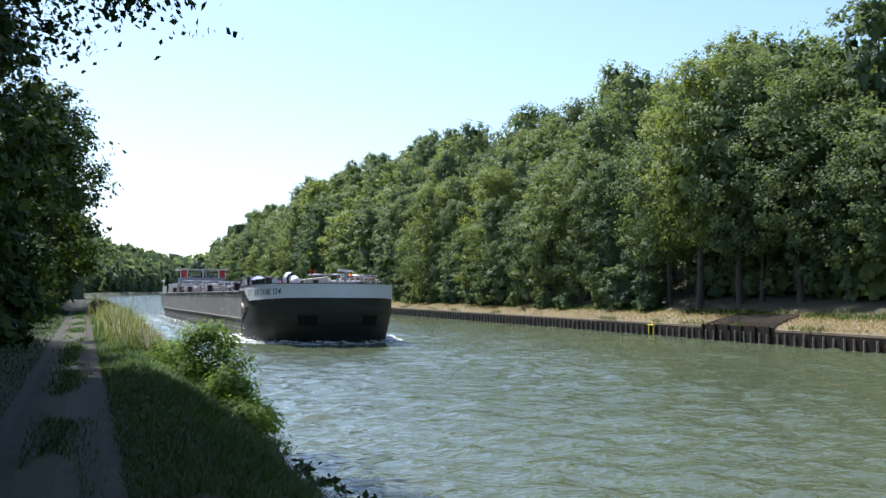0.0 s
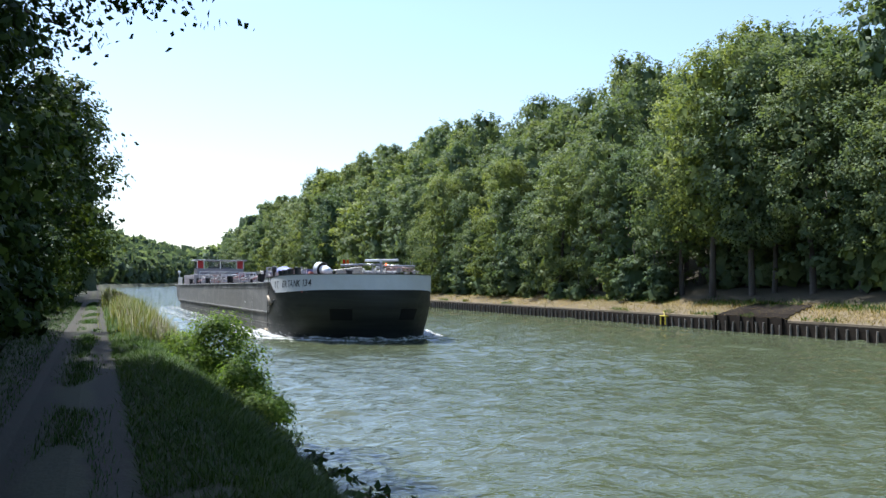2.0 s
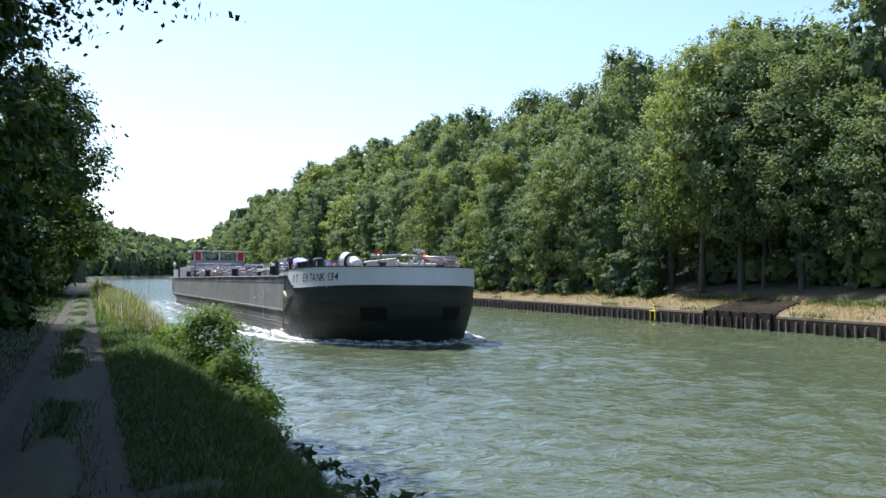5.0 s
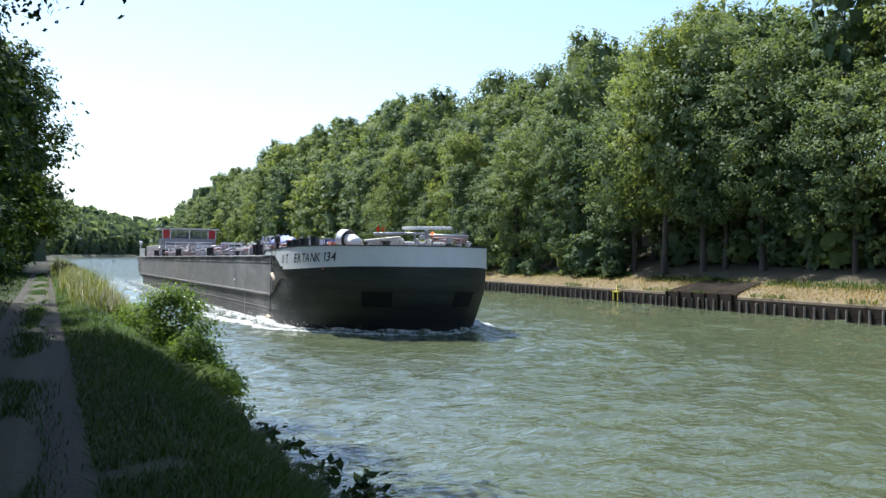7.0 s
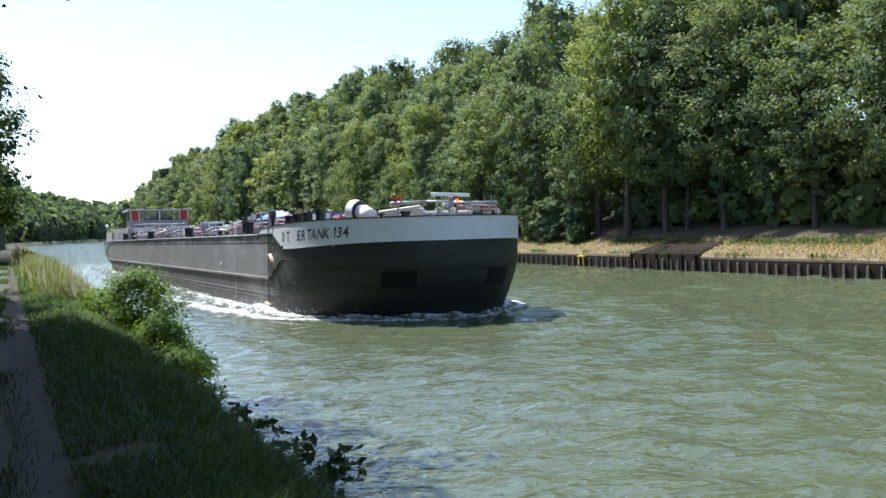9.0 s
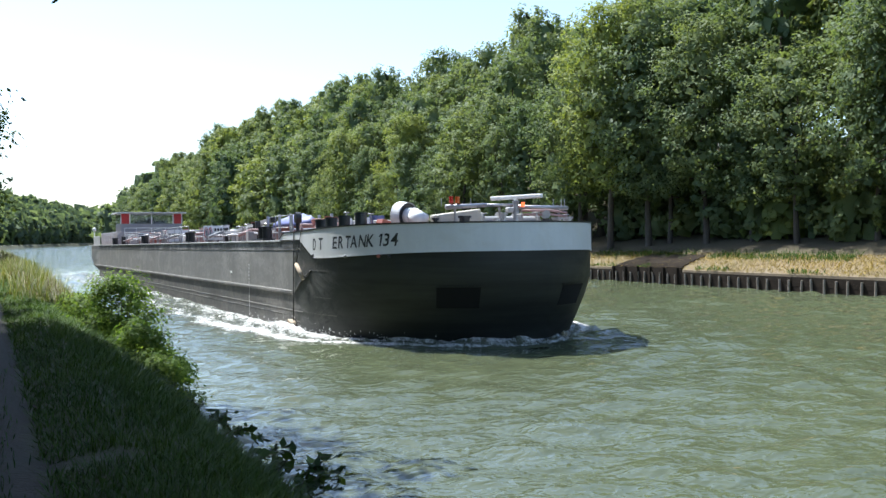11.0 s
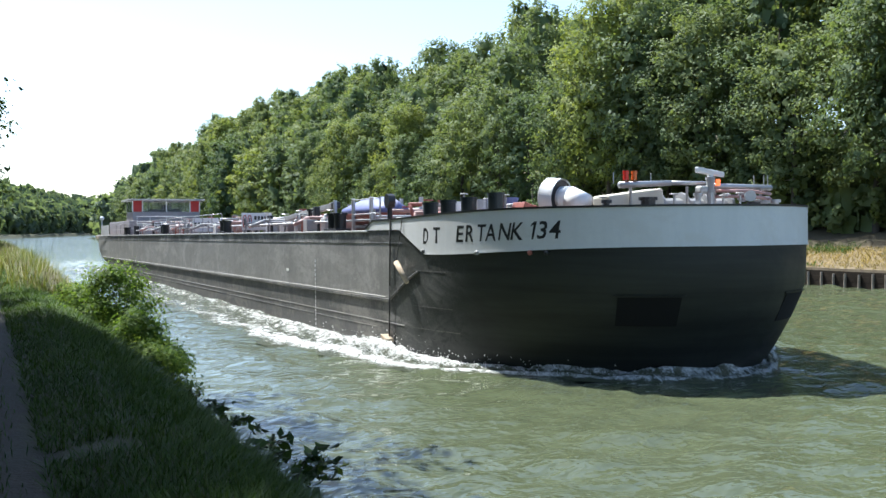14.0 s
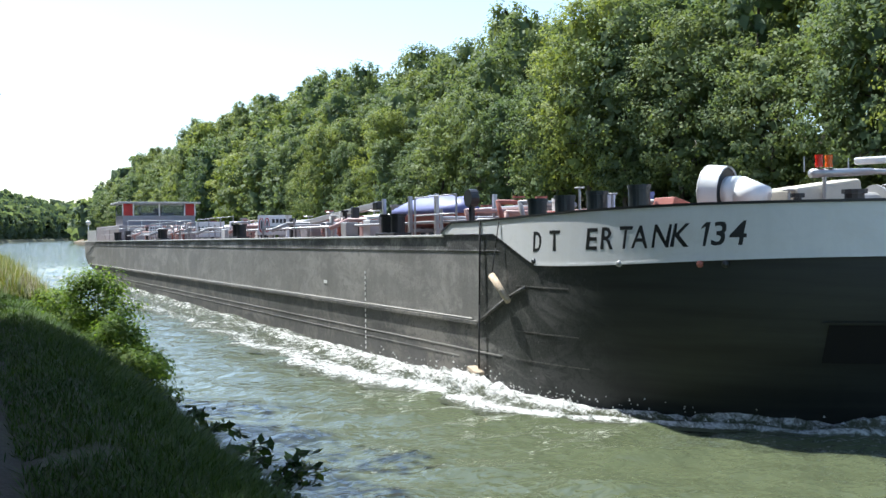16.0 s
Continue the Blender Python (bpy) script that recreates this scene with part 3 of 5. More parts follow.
# ---------------------------------------------------------------- far bank works
PILE = two_tone("weathered_grey_pile", (0.17, 0.135, 0.10), (0.34, 0.29, 0.23), 2, 14, 0.9, bump=0.3)
BOARD = two_tone("dark_wet_boards", (0.012, 0.009, 0.006), (0.036, 0.026, 0.018), 1.2, 9, 0.97, bump=0.4)
BOARD.node_tree.nodes["Principled BSDF"].inputs["Specular IOR Level"].default_value = 0.15
YELLOW = two_tone("yellow_paint", (0.55, 0.42, 0.03), (0.75, 0.60, 0.06), 4, 20, 0.5)


def build_revetment():
    wall = new("revetment")
    tagged(wall, "low timber-piled canal wall with dark boards", "canal wall", kind="structure")
    bm = bmesh.new()
    for y0 in np.arange(20, 400, 9.0):
        for z0, z1 in ((-0.6, 0.30), (0.305, 0.56), (0.565, 0.84)):
            box(bm, (42.455 + 0.01 * random.uniform(-1, 1), y0 + 4.5, (z0 + z1) / 2), (0.06, 8.96, z1 - z0))
    part("boards", bm, BOARD, wall)
    bm = bmesh.new()
    tube(bm, (42.36, 0, -0.7), (42.36, 0, 0.76), 0.075, 0.07, 8)
    me = bpy.data.meshes.new("pile")
    bm.to_mesh(me)
    bm.free()
    me.materials.append(PILE)
    rng = np.random.default_rng(4)
    i = 0
    y = 30.0
    rest = []
    while y < 395:
        m = Matrix.Translation((rng.normal() * 0.015, y + rng.normal() * 0.05, rng.uniform(-0.10, 0.03))) @ Matrix.Translation((42.36, 0, 0)) @ Matrix.Rotation(rng.normal() * 0.03, 4, "X") @ Matrix.Translation((-42.36, 0, 0))
        if i < 290:
            ob = new("pile", me)
            ob.parent = wall
            ob.matrix_basis = m
        else:
            rest.append(m)
        y += 0.90
        i += 1
    bm = bmesh.new()
    for m in rest:
        tube(bm, m @ Vector((42.36, 0, -0.7)), m @ Vector((42.36, 0, 0.8)), 0.075, 0.07, 6)
    tagged(part("far_piles", bm, PILE, wall), kind="stuff")


def build_dark_planks():
    """Dark planks and posts, added to make the shadow-like dark patch on the bank."""
    stage = tagged(new("landing_stage"), "added dark planks for the shadow-like patch on the bank", "landing stage")
    slope = Matrix.Rotation(-math.atan2(0.85, 2.9), 4, "Y")
    for k in range(15):
        x = 42.66 + k * 0.185
        part("plank", box(bmesh.new(), (x, 61.5 + 0.1 * (k % 3), ground_z(x, 61.5) + 0.10), (0.175, 8.0 - 0.12 * k, 0.06), 0.01, slope), BOARD, stage)
    part("front_board", box(bmesh.new(), (42.50, 61.5, 0.88), (0.12, 8.1, 0.42), 0.012), BOARD, stage)
    for y in np.arange(57.8, 65.6, 1.55):
        boxed_board(stage, (42.36, y, 0.35), (0.16, 0.18, 1.5), "post")


def boxed_board(parent, c, size, name="front_board"):
    part(name, box(bmesh.new(), c, size, 0.012), BOARD, parent)


def build_marker():
    """The small yellow bracket on the pile tops."""
    mk = tagged(new("mooring_marker"), "small yellow painted steel mooring bracket on the piles", "mooring bracket")
    part("plate", box(bmesh.new(), (42.28, 72.6, 0.80), (0.25, 0.95, 0.09), 0.015), YELLOW, mk)
    for y in (72.25, 72.95):
        part("leg", box(bmesh.new(), (42.22, y, 0.45), (0.07, 0.10, 0.7), 0.01), YELLOW, mk)
    part("arm", tube(bmesh.new(), (42.28, 72.5, 0.84), (42.45, 72.9, 1.25), 0.03), YELLOW, mk)


build_revetment()
build_dark_planks()
build_marker()


# ---------------------------------------------------------------- the tank barge
HALF = 4.6


def hull_paint(name, dark, light, dusty, rough, worn=None):
    """Old hull paint: rain streaks, scuffs and dust, and on the bow painted water reflections."""
    s = Shader(name, rough)
    v = s.coords()
    streak = s.ramp(s.noise(1.6, 6, s.coords((1.0, 1.0, 0.12)), 0.7), [(0.32, (0, 0, 0)), (0.66, (1, 1, 1))])
    scuff = s.noise(0.7, 7, s.coords((1, 0.5, 1)), 0.7, 1.2)
    fine = s.noise(22, 4, v)
    base = s.mix(streak, dark, light)
    rub = s.noise(2.8, 8, s.coords((1, 0.7, 1.0)), 0.75, 2.2)
    mask = s.ramp(scuff, [(0.47, (0, 0, 0)), (0.60, (0.85,) * 3)])
    col = s.mix(mask, base, dusty)
    col = s.mix(s.ramp(rub, [(0.52, (0, 0, 0)), (0.60, (0.7,) * 3)]), col, dark)
    col = s.mix(s.ramp(rub, [(0.36, (0.55,) * 3), (0.41, (0, 0, 0))]), col, dusty)
    col = s.mix(0.2, col, s.ramp(fine, [(0.35, dark), (0.65, dusty)]))
    if worn:
        # quay scrapes fade out from the shoulders towards the stem
        sep, mp = s.n.new("ShaderNodeSeparateXYZ"), s.n.new("ShaderNodeMapRange")
        s.l.new(v, sep.inputs[0])
        s.l.new(sep.outputs[1], mp.inputs[0])
        mp.inputs["From Min"].default_value, mp.inputs["From Max"].default_value = worn
        # lighter level stripes put the water's reflection into the bow colour
        reflection_bands = s.ramp(s.noise(1.0, 4, s.coords((0.12, 0.12, 2.2)), 0.6), [(0.40, (0, 0, 0)), (0.60, (1, 1, 1))])
        col = s.mix(mp.outputs[0], s.mix(reflection_bands, dark, light), col)
    s.color(col)
    s.rough(s.ramp(scuff, [(0.3, (rough,) * 3), (0.7, (min(1, rough + 0.25),) * 3)]))
    s.bump(scuff, 0.12, 0.02)
    return s.mat


def plain(name, colour, roughness=0.5, metallic=0.0, spread=0.75):
    return two_tone(name, tuple(c * spread for c in colour), colour, 3.0, 30, roughness, metallic, 0.08)


SIDE_GREY = hull_paint("grey_side_paint", (0.135, 0.13, 0.12), (0.20, 0.193, 0.18), (0.31, 0.295, 0.27), 0.5)
SIDE_LOW = hull_paint("dark_side_paint", (0.034, 0.034, 0.032), (0.080, 0.077, 0.070), (0.20, 0.185, 0.16), 0.5)
SHEER = hull_paint("rubbed_black_sheer_paint", (0.014, 0.014, 0.014), (0.036, 0.036, 0.034), (0.33, 0.32, 0.30), 0.5)
BOW_BLACK = hull_paint("black_bow_paint", (0.013, 0.015, 0.014), (0.028, 0.031, 0.027), (0.21, 0.20, 0.185), 0.42, (-3.0, 0.4))
BOW_BLACK.node_tree.nodes["Principled BSDF"].inputs["Specular IOR Level"].default_value = 0.35
BOW_WHITE = hull_paint("white_bow_paint", (0.60, 0.605, 0.60), (0.68, 0.68, 0.67), (0.60, 0.59, 0.56), 0.42)
BLACK = plain("black_enamel", (0.02, 0.021, 0.022), 0.4)
RECESS_SHADE = plain("painted_recess_shade", (0.004, 0.004, 0.004), 1.0)
DARK_GREEN = plain("dark_green_enamel", (0.022, 0.030, 0.028), 0.4)
GREY = plain("grey_enamel", (0.34, 0.34, 0.33), 0.45)
PALE = plain("pale_deck_paint", (0.50, 0.50, 0.48), 0.6)
# dusty ledges, with the bright highlight along them painted in
LEDGE_HIGHLIGHT = plain("dusty_ledge_highlight", (0.38, 0.365, 0.335), 0.8)
DECK_PAINT = plain("red_brown_deck_paint", (0.16, 0.11, 0.10), 0.7)
WHITE = plain("white_enamel", (0.80, 0.80, 0.78), 0.35, spread=0.92)
BEIGE = plain("beige_canvas", (0.62, 0.58, 0.48), 0.8)
HOUSE = plain("pale_grey_house_paint", (0.36, 0.335, 0.34), 0.5)
RED_LEAD = plain("red_lead_paint", (0.36, 0.12, 0.09), 0.6)
PINK_PIPE = plain("faded_red_pipe_paint", (0.42, 0.26, 0.23), 0.5)
RED = plain("red_panel", (0.55, 0.035, 0.03), 0.5)
BLUE = plain("faded_blue_tarpaulin", (0.15, 0.17, 0.36), 0.55)
STEEL = plain("galvanised_steel", (0.45, 0.45, 0.45), 0.4, 0.6)
WOOD = two_tone("weathered_timber", (0.26, 0.19, 0.12), (0.58, 0.48, 0.35), 6, 30, 0.8)
ROPE = plain("black_rope", (0.025, 0.025, 0.025), 0.9)


def glow_material(name, colour, strength):
    s = Shader(name, 0.25)
    s.bsdf.inputs["Base Color"].default_value = (*colour, 1)
    s.bsdf.inputs["Emission Color"].default_value = (*colour, 1)
    s.bsdf.inputs["Emission Strength"].default_value = strength
    return s.mat


RED_LENS = glow_material("red_lamp_lens", (0.55, 0.02, 0.01), 0.0)
ORANGE_LENS = glow_material("orange_lamp_lens", (0.6, 0.12, 0.015), 0.0)
LIT_LENS = glow_material("lit_orange_lamp", (0.9, 0.16, 0.05), 0.8)


def glass_material():
    s = Shader("wheelhouse_glass", 0.04)
    s.bsdf.inputs["Base Color"].default_value = (0.78, 0.82, 0.82, 1)
    s.bsdf.inputs["Transmission Weight"].default_value = 0.92
    s.bsdf.inputs["IOR"].default_value = 1.1
    return s.mat


GLASS = glass_material()


def bow_point(theta, z, off=0.0):
    """A point of the rounded bow: theta 0 at the port shoulder, pi at the starboard one."""
    reach = 7.12 - 1.2 * max(0.0, 1 - z / 2.1) ** 1.3
    c, s = math.cos(theta), math.sin(theta)
    hw = HALF - 0.88 * max(0.0, 1 - z / 2.1) ** 1.3 * s
    e = 0.92
    return -hw * math.copysign(abs(c) ** e, c) - off * c, -reach * abs(s) ** e - off * s, z


def hull_ring(z, off=0.0):
    """The hull's outline at one height, from the port quarter round the bow to the starboard one."""
    end = 71.0 + 5.7 * smoothstep(0.2, 2.2, z)
    tuck = 0.9 * (1 - smoothstep(0.0, 1.6, z))
    quarter = [(HALF - 1.2 - tuck, end), (HALF - 0.25 - tuck * 0.6 + off, end - 1.2)]
    side = [66, 58, 50, 42, 34, 26, 18, 10, 5, 1.6]
    port = [(-x, y, z) for x, y in quarter] + [(-HALF - off, y, z) for y in side]
    bow = [bow_point(math.pi * i / 48, z, off) for i in range(49)]
    return port + bow + [(-x, y, zz) for x, y, zz in reversed(port)]


SIDE_N, BOW_N = 12, 49


def skin(levels, spans, off=0.0):
    """Quads between the rings at the levels, over the given spans of ring steps."""
    rings = [hull_ring(z, off) for z in levels]
    n = len(rings[0])
    verts = [p for r in rings for p in r]
    faces = []
    for j in range(len(levels) - 1):
        for lo, hi in spans:
            for i in range(lo, hi):
                k = (i + 1) % n
                faces.append((j * n + i, j * n + k, (j + 1) * n + k, (j + 1) * n + i))
    used = sorted({i for f in faces for i in f})
    index = {v: i for i, v in enumerate(used)}
    return [verts[i] for i in used], [tuple(index[i] for i in f) for f in faces], n


def loft(name, columns, material, parent, label="", smooth=False, ends=True):
    """A bar lofted through columns of equal cross-sections."""
    k = len(columns[0])
    verts = [p for c in columns for p in c]
    faces = [(k * i + a, k * i + (a + 1) % k, k * (i + 1) + (a + 1) % k, k * (i + 1) + a) for i in range(len(columns) - 1) for a in range(k)]
    if ends:
        faces += [tuple(range(k))[::-1], tuple(range(k * (len(columns) - 1), k * len(columns)))]
    return piece(name, verts, faces, material, parent, label, smooth)


def bulwark_edge(y, aft):
    low = 3.285 if y > 0.9 else 2.68 if y < -0.7 else 2.68 + 0.605 * (y + 0.7) / 1.6
    low += 0.20 * smoothstep(1.0, 7.0, -y)
    high = 3.31 if aft else 3.52 + 0.17 * smoothstep(-2.8, 5.0, -y)
    return low, high


def bow_line(off, steps=110):
    """The bulwark's plan from aft port to aft starboard: pairs of y and a function of z giving the point."""
    out = []
    for y in (3.4, 2.85, 1.9, 0.9, 0.3):
        out.append((y, y > 3, lambda z, o, y=y: (-HALF - o, y, z)))
    for i in range(steps + 1):
        a = math.pi * i / steps
        out.append((bow_point(a, 3.0)[1], False, lambda z, o, a=a: bow_point(a, z, o)))
    for y in (0.3, 0.9, 1.9, 2.85, 3.4):
        out.append((y, y > 3, lambda z, o, y=y: (HALF + o, y, z)))
    return out


def arc_point(u, z, off):
    """The point at arc length u forward of the port shoulder."""
    a, step, run = 0.0, 0.004, 0.0
    p = Vector(bow_point(0, 3.05))
    while run < u:
        a += step
        q = Vector(bow_point(a, 3.05))
        run += (q - p).length
        p = q
    return Vector(bow_point(a, z, off))


def letter(ch, u0, u1, base, tall, slant, parent):
    """One raised painted letter laid round the bow."""
    cu = bpy.data.curves.new("letter", "FONT")
    cu.body, cu.extrude, cu.resolution_u, cu.offset = ch, 0.02, 3, 0.014
    tmp = new("letter_tmp", cu)
    bpy.context.view_layer.update()
    me = bpy.data.meshes.new_from_object(tmp.evaluated_get(bpy.context.evaluated_depsgraph_get()))
    bpy.data.objects.remove(tmp)
    co = np.array([v.co[:] for v in me.vertices])
    lo, hi = co.min(0), co.max(0)
    for v in me.vertices:
        fx, fy = (v.co.x - lo[0]) / (hi[0] - lo[0]), (v.co.y - lo[1]) / (hi[1] - lo[1])
        u = u0 + (u1 - u0) * fx + slant * (fy - 0.5)
        v.co = arc_point(u, base + tall * fy, 0.0315 + (0.002 if v.co.z > 0 else -0.006))
    me.materials.clear()
    me.materials.append(BLACK)
    ob = new("letter", me)
    ob.parent = parent


def figure_one(u, base, tall, parent):
    """The figure 1: a leaning stem with its short flag."""
    strokes = [[(-0.028, 0.0), (0.028, 0.0), (0.028, 1.0), (-0.028, 1.0)], [(-0.105, 0.70), (-0.028, 0.84), (-0.028, 1.0), (-0.105, 0.84)]]
    verts, faces = [], []
    for st in strokes:
        for o in (0.026, 0.0335):
            verts += [tuple(arc_point(u + x + 0.08 * (f - 0.5), base + tall * f, o)) for x, f in st]
        n = len(verts) - 8
        faces += [(n, n + 3, n + 2, n + 1), (n + 4, n + 5, n + 6, n + 7)] + [(n + i, n + (i + 1) % 4, n + 4 + (i + 1) % 4, n + 4 + i) for i in range(4)]
    piece("letter", verts, faces, BLACK, parent)


def pipe_run(name, pts, r, material, parent, seg=8, label=""):
    bm = bmesh.new()
    for a, b in zip(pts[:-1], pts[1:]):
        tube(bm, a, b, r, None, seg)
    for p in pts[1:-1]:
        bmesh.ops.create_icosphere(bm, subdivisions=1, radius=r * 1.02, matrix=Matrix.Translation(p))
    return part(name, bm, material, parent, label, True)


def boxed(name, c, size, material, parent, bevel=0.02, turn=None, label=""):
    return part(name, box(bmesh.new(), c, size, bevel, turn), material, parent, label)


def drum(name, base, r, h, material, parent, seg=20, lid=None, label=""):
    bm = bmesh.new()
    b = Vector(base)
    tube(bm, b, b + Vector((0, 0, h)), r, None, seg)
    if lid:
        tube(bm, b + Vector((0, 0, h - 0.02)), b + Vector((0, 0, h + 0.05)), r + lid, None, seg)
        tube(bm, b, b + Vector((0, 0, 0.06)), r + lid, None, seg)
    return part(name, bm, material, parent, label)


DECK = 3.28


def sign_board(x0, x1, y, z0, z1, parent, ovals, rows):
    """A white warning board on two posts, with red ovals and rows of black bars."""
    cx, w, h = (x0 + x1) / 2, x1 - x0, z1 - z0
    sign = boxed("warning_sign", (cx, y, (z0 + z1) / 2), (w, 0.04, h), WHITE, parent, 0.006, label="white board with red ovals and dark unreadable lettering")
    for x in (x0 + 0.1, x1 - 0.1):
        part("post", tube(bmesh.new(), (x, y + 0.05, DECK), (x, y + 0.05, z0 + 0.1), 0.025), STEEL, sign)
    for i in range(ovals):
        bm = bmesh.new()
        cxo = x0 + 0.14 + i * 0.23
        ring = [(cxo + 0.085 * math.cos(a), (z0 + z1) / 2 + h * 0.36 * math.sin(a)) for a in np.linspace(0, 2 * math.pi, 20, endpoint=False)]
        for (ax, az), (bx, bz) in zip(ring, ring[1:] + ring[:1]):
            tube(bm, (ax, y - 0.025, az), (bx, y - 0.025, bz), 0.018, None, 6)
        part("prohibition_ring", bm, RED, sign)
        boxed("symbol_bar", (cxo, y - 0.025, (z0 + z1) / 2), (0.05, 0.012, h * 0.42), BLACK, sign, 0)
    left = x0 + 0.06 + ovals * 0.25
    for k in range(rows):
        z = z1 - h * (k + 0.7) / (rows + 0.4)
        n = 5 if rows > 1 else 7
        for q in range(n):
            step = (x1 - 0.06 - left) / n
            boxed("text_bar", (left + step * (q + 0.5), y - 0.024, z), (step * 0.68, 0.01, h * 0.5 / (rows + 0.4)), BLACK, sign, 0)


def make_barge():
    barge = tagged(new("tank_barge"), "long black and grey inland tank barge with white bow", "barge")
    n = len(hull_ring(0))
    bow_span, side_spans = [(SIDE_N - 1, SIDE_N + BOW_N)], [(0, SIDE_N - 1), (SIDE_N + BOW_N, n)]
    # plating
    v, f, _ = skin([-0.9, 0.0, 0.35, 0.75, 1.4, 2.0, 2.7, 3.27], bow_span)
    piece("bow_plating", v, f, BOW_BLACK, barge, "black rounded bow plating", True)
    v, f, _ = skin([-0.9, 0.0, 0.35, 0.75, 1.4], side_spans)
    piece("lower_side_plating", v, f, SIDE_LOW, barge)
    v, f, _ = skin([1.4, 2.0, 2.93], side_spans)
    piece("upper_side_plating", v, f, SIDE_GREY, barge, "dusty grey riveted side plating")
    v, f, _ = skin([2.93, 3.1, 3.27], side_spans)
    piece("sheer_plating", v, f, SHEER, barge, "scraped black sheer strip")
    ring = hull_ring(DECK - 0.01, -0.01)
    piece("deck", ring, [tuple(range(len(ring)))], DECK_PAINT, barge)
    piece("bottom", hull_ring(-0.9), [tuple(range(len(ring)))[::-1]], BLACK, barge)
    # gunwale bar and rubbing strakes
    for sx in (-1, 1):
        x = sx * HALF
        for name, z, d, h, y0, y1, m in (("gunwale_bar", 3.255, 0.045, 0.055, 3.3, 75.0, PALE), ("rubbing_strake", 1.40, 0.06, 0.09, 1.6, 70.0, SIDE_LOW),
                                         ("rubbing_strake", 1.475, 0.045, 0.035, 1.9, 70.0, LEDGE_HIGHLIGHT), ("seam_strip", 2.93, 0.018, 0.03, 0.7, 75.2, SHEER),
                                         ("chine_bar", 0.80, 0.012, 0.03, 0.6, 70.0, LEDGE_HIGHLIGHT), ("chine_bar", 0.62, 0.012, 0.025, 2.6, 70.0, SIDE_GREY)):
            boxed(name, (x + sx * d / 2, (y0 + y1) / 2, z), (d, y1 - y0, h), m, barge, 0.012)
        pipe_run("rubbing_strake", [(x + sx * 0.03, 1.62, 1.42), (x + sx * 0.03, 0.25, 2.02), (x + sx * 0.02, -0.35, 2.22)], 0.035, SIDE_LOW, barge)
    # forward weld seams round the bow
    for z, a1 in ((2.25, 0.22), (1.36, 0.26), (0.80, 0.3)):
        cols = [[bow_point(a1 * i / 12, zz, o) for zz, o in ((z - 0.012, 0.002), (z - 0.012, 0.008), (z + 0.012, 0.008), (z + 0.012, 0.002))] for i in range(13)]
        loft("seam_strip", cols, SIDE_LOW, barge)
    # white bulwark with its black cap rail
    cols, cap, foot = [], [], []
    for y, aft, at in bow_line(0):
        low, high = bulwark_edge(y, aft)
        cols.append([at(z, o) for z, o in ((low, 0.03), (high, 0.03), (high, -0.05), (low, -0.05))])
        cap.append([at(z, o) for z, o in ((high + 0.002, 0.05), (high + 0.045, 0.05), (high + 0.045, -0.07), (high + 0.002, -0.07))])
        if y < -0.7:
            foot.append([at(z, o) for z, o in ((low - 0.02, 0.02), (low - 0.02, 0.045), (low + 0.015, 0.045), (low + 0.015, 0.02))])
    loft("bow_bulwark", cols, BOW_WHITE, barge, "white bow bulwark")
    loft("cap_rail", cap, BLACK, barge, "thin black cap rail")
    loft("bulwark_moulding", foot, BOW_WHITE, barge)
    # name on the port and starboard bow
    for ch, u0, u1, sl in (("D", 0.70, 0.97, 0.03), ("T", 1.24, 1.54, 0.03), ("E", 2.28, 2.56, 0.05), ("R", 2.65, 2.95, 0.05), ("T", 3.05, 3.33, 0.07), ("A", 3.33, 3.69, 0.04),
                           ("N", 3.77, 4.10, 0.08), ("K", 4.14, 4.47, 0.08), ("3", 4.85, 5.08, 0.08), ("4", 5.14, 5.41, 0.06)):
        letter(ch, u0, u1, 2.905 + 0.027 * u0, 0.385, sl, barge)
    figure_one(4.75, 3.03, 0.385, barge)
    # fairlead lips along the lower edge of the white
    for u, z, m in ((0.72, 2.74, BLACK), (3.05, 2.73, GREY), (4.62, 2.74, RED_LEAD), (5.05, 2.74, BLACK)):
        bm = bmesh.new()
        bmesh.ops.create_uvsphere(bm, u_segments=10, v_segments=6, radius=0.06, matrix=Matrix.Translation(arc_point(u, z, 0.03)))
        part("fairlead", bm, m, barge)
    # anchor recesses: black panels on the plating, the hollows' shade painted
    for sgn in (1, -1):
        for name, o, th0, th1, z0, z1, m in (("anchor_recess", 0.012, 1.02, 1.29, 1.18, 1.80, RECESS_SHADE), ("recess_frame", 0.03, 1.0, 1.31, 1.81, 1.84, BOW_BLACK)):
            cols = []
            for i in range(9):
                a = th0 + (th1 - th0) * i / 8
                a = a if sgn > 0 else math.pi - a
                cols.append([bow_point(a, z, oo) for z, oo in ((z0, 0.002), (z0, o), (z1, o), (z1, 0.002))])
            loft(name, cols, m, barge)
        boxed("anchor_fluke", (sgn * -1.75, -6.16, 1.48), (0.55, 0.12, 0.30), BLACK, barge, 0.04, Matrix.Rotation(sgn * -0.75, 4, "Z"))
    # draught marks
    for k in range(15):
        boxed("draught_mark", (-HALF - 0.012, 8.3, 0.28 + k * 0.145), (0.008, 0.05, 0.08), WHITE, barge, 0)
    boxed("hull_plate_mark", (-HALF - 0.012, 11.6, 1.95), (0.008, 0.3, 0.1), WHITE, barge, 0)
    # hanging timber fender, ropes and foot block
    bm = bmesh.new()
    tube(bm, (-HALF - 0.20, 0.66, 2.44), (-HALF - 0.13, 0.10, 1.94), 0.075, 0.065, 10)
    part("timber_fender", bm, WOOD, barge, "pale worn hanging log", True)
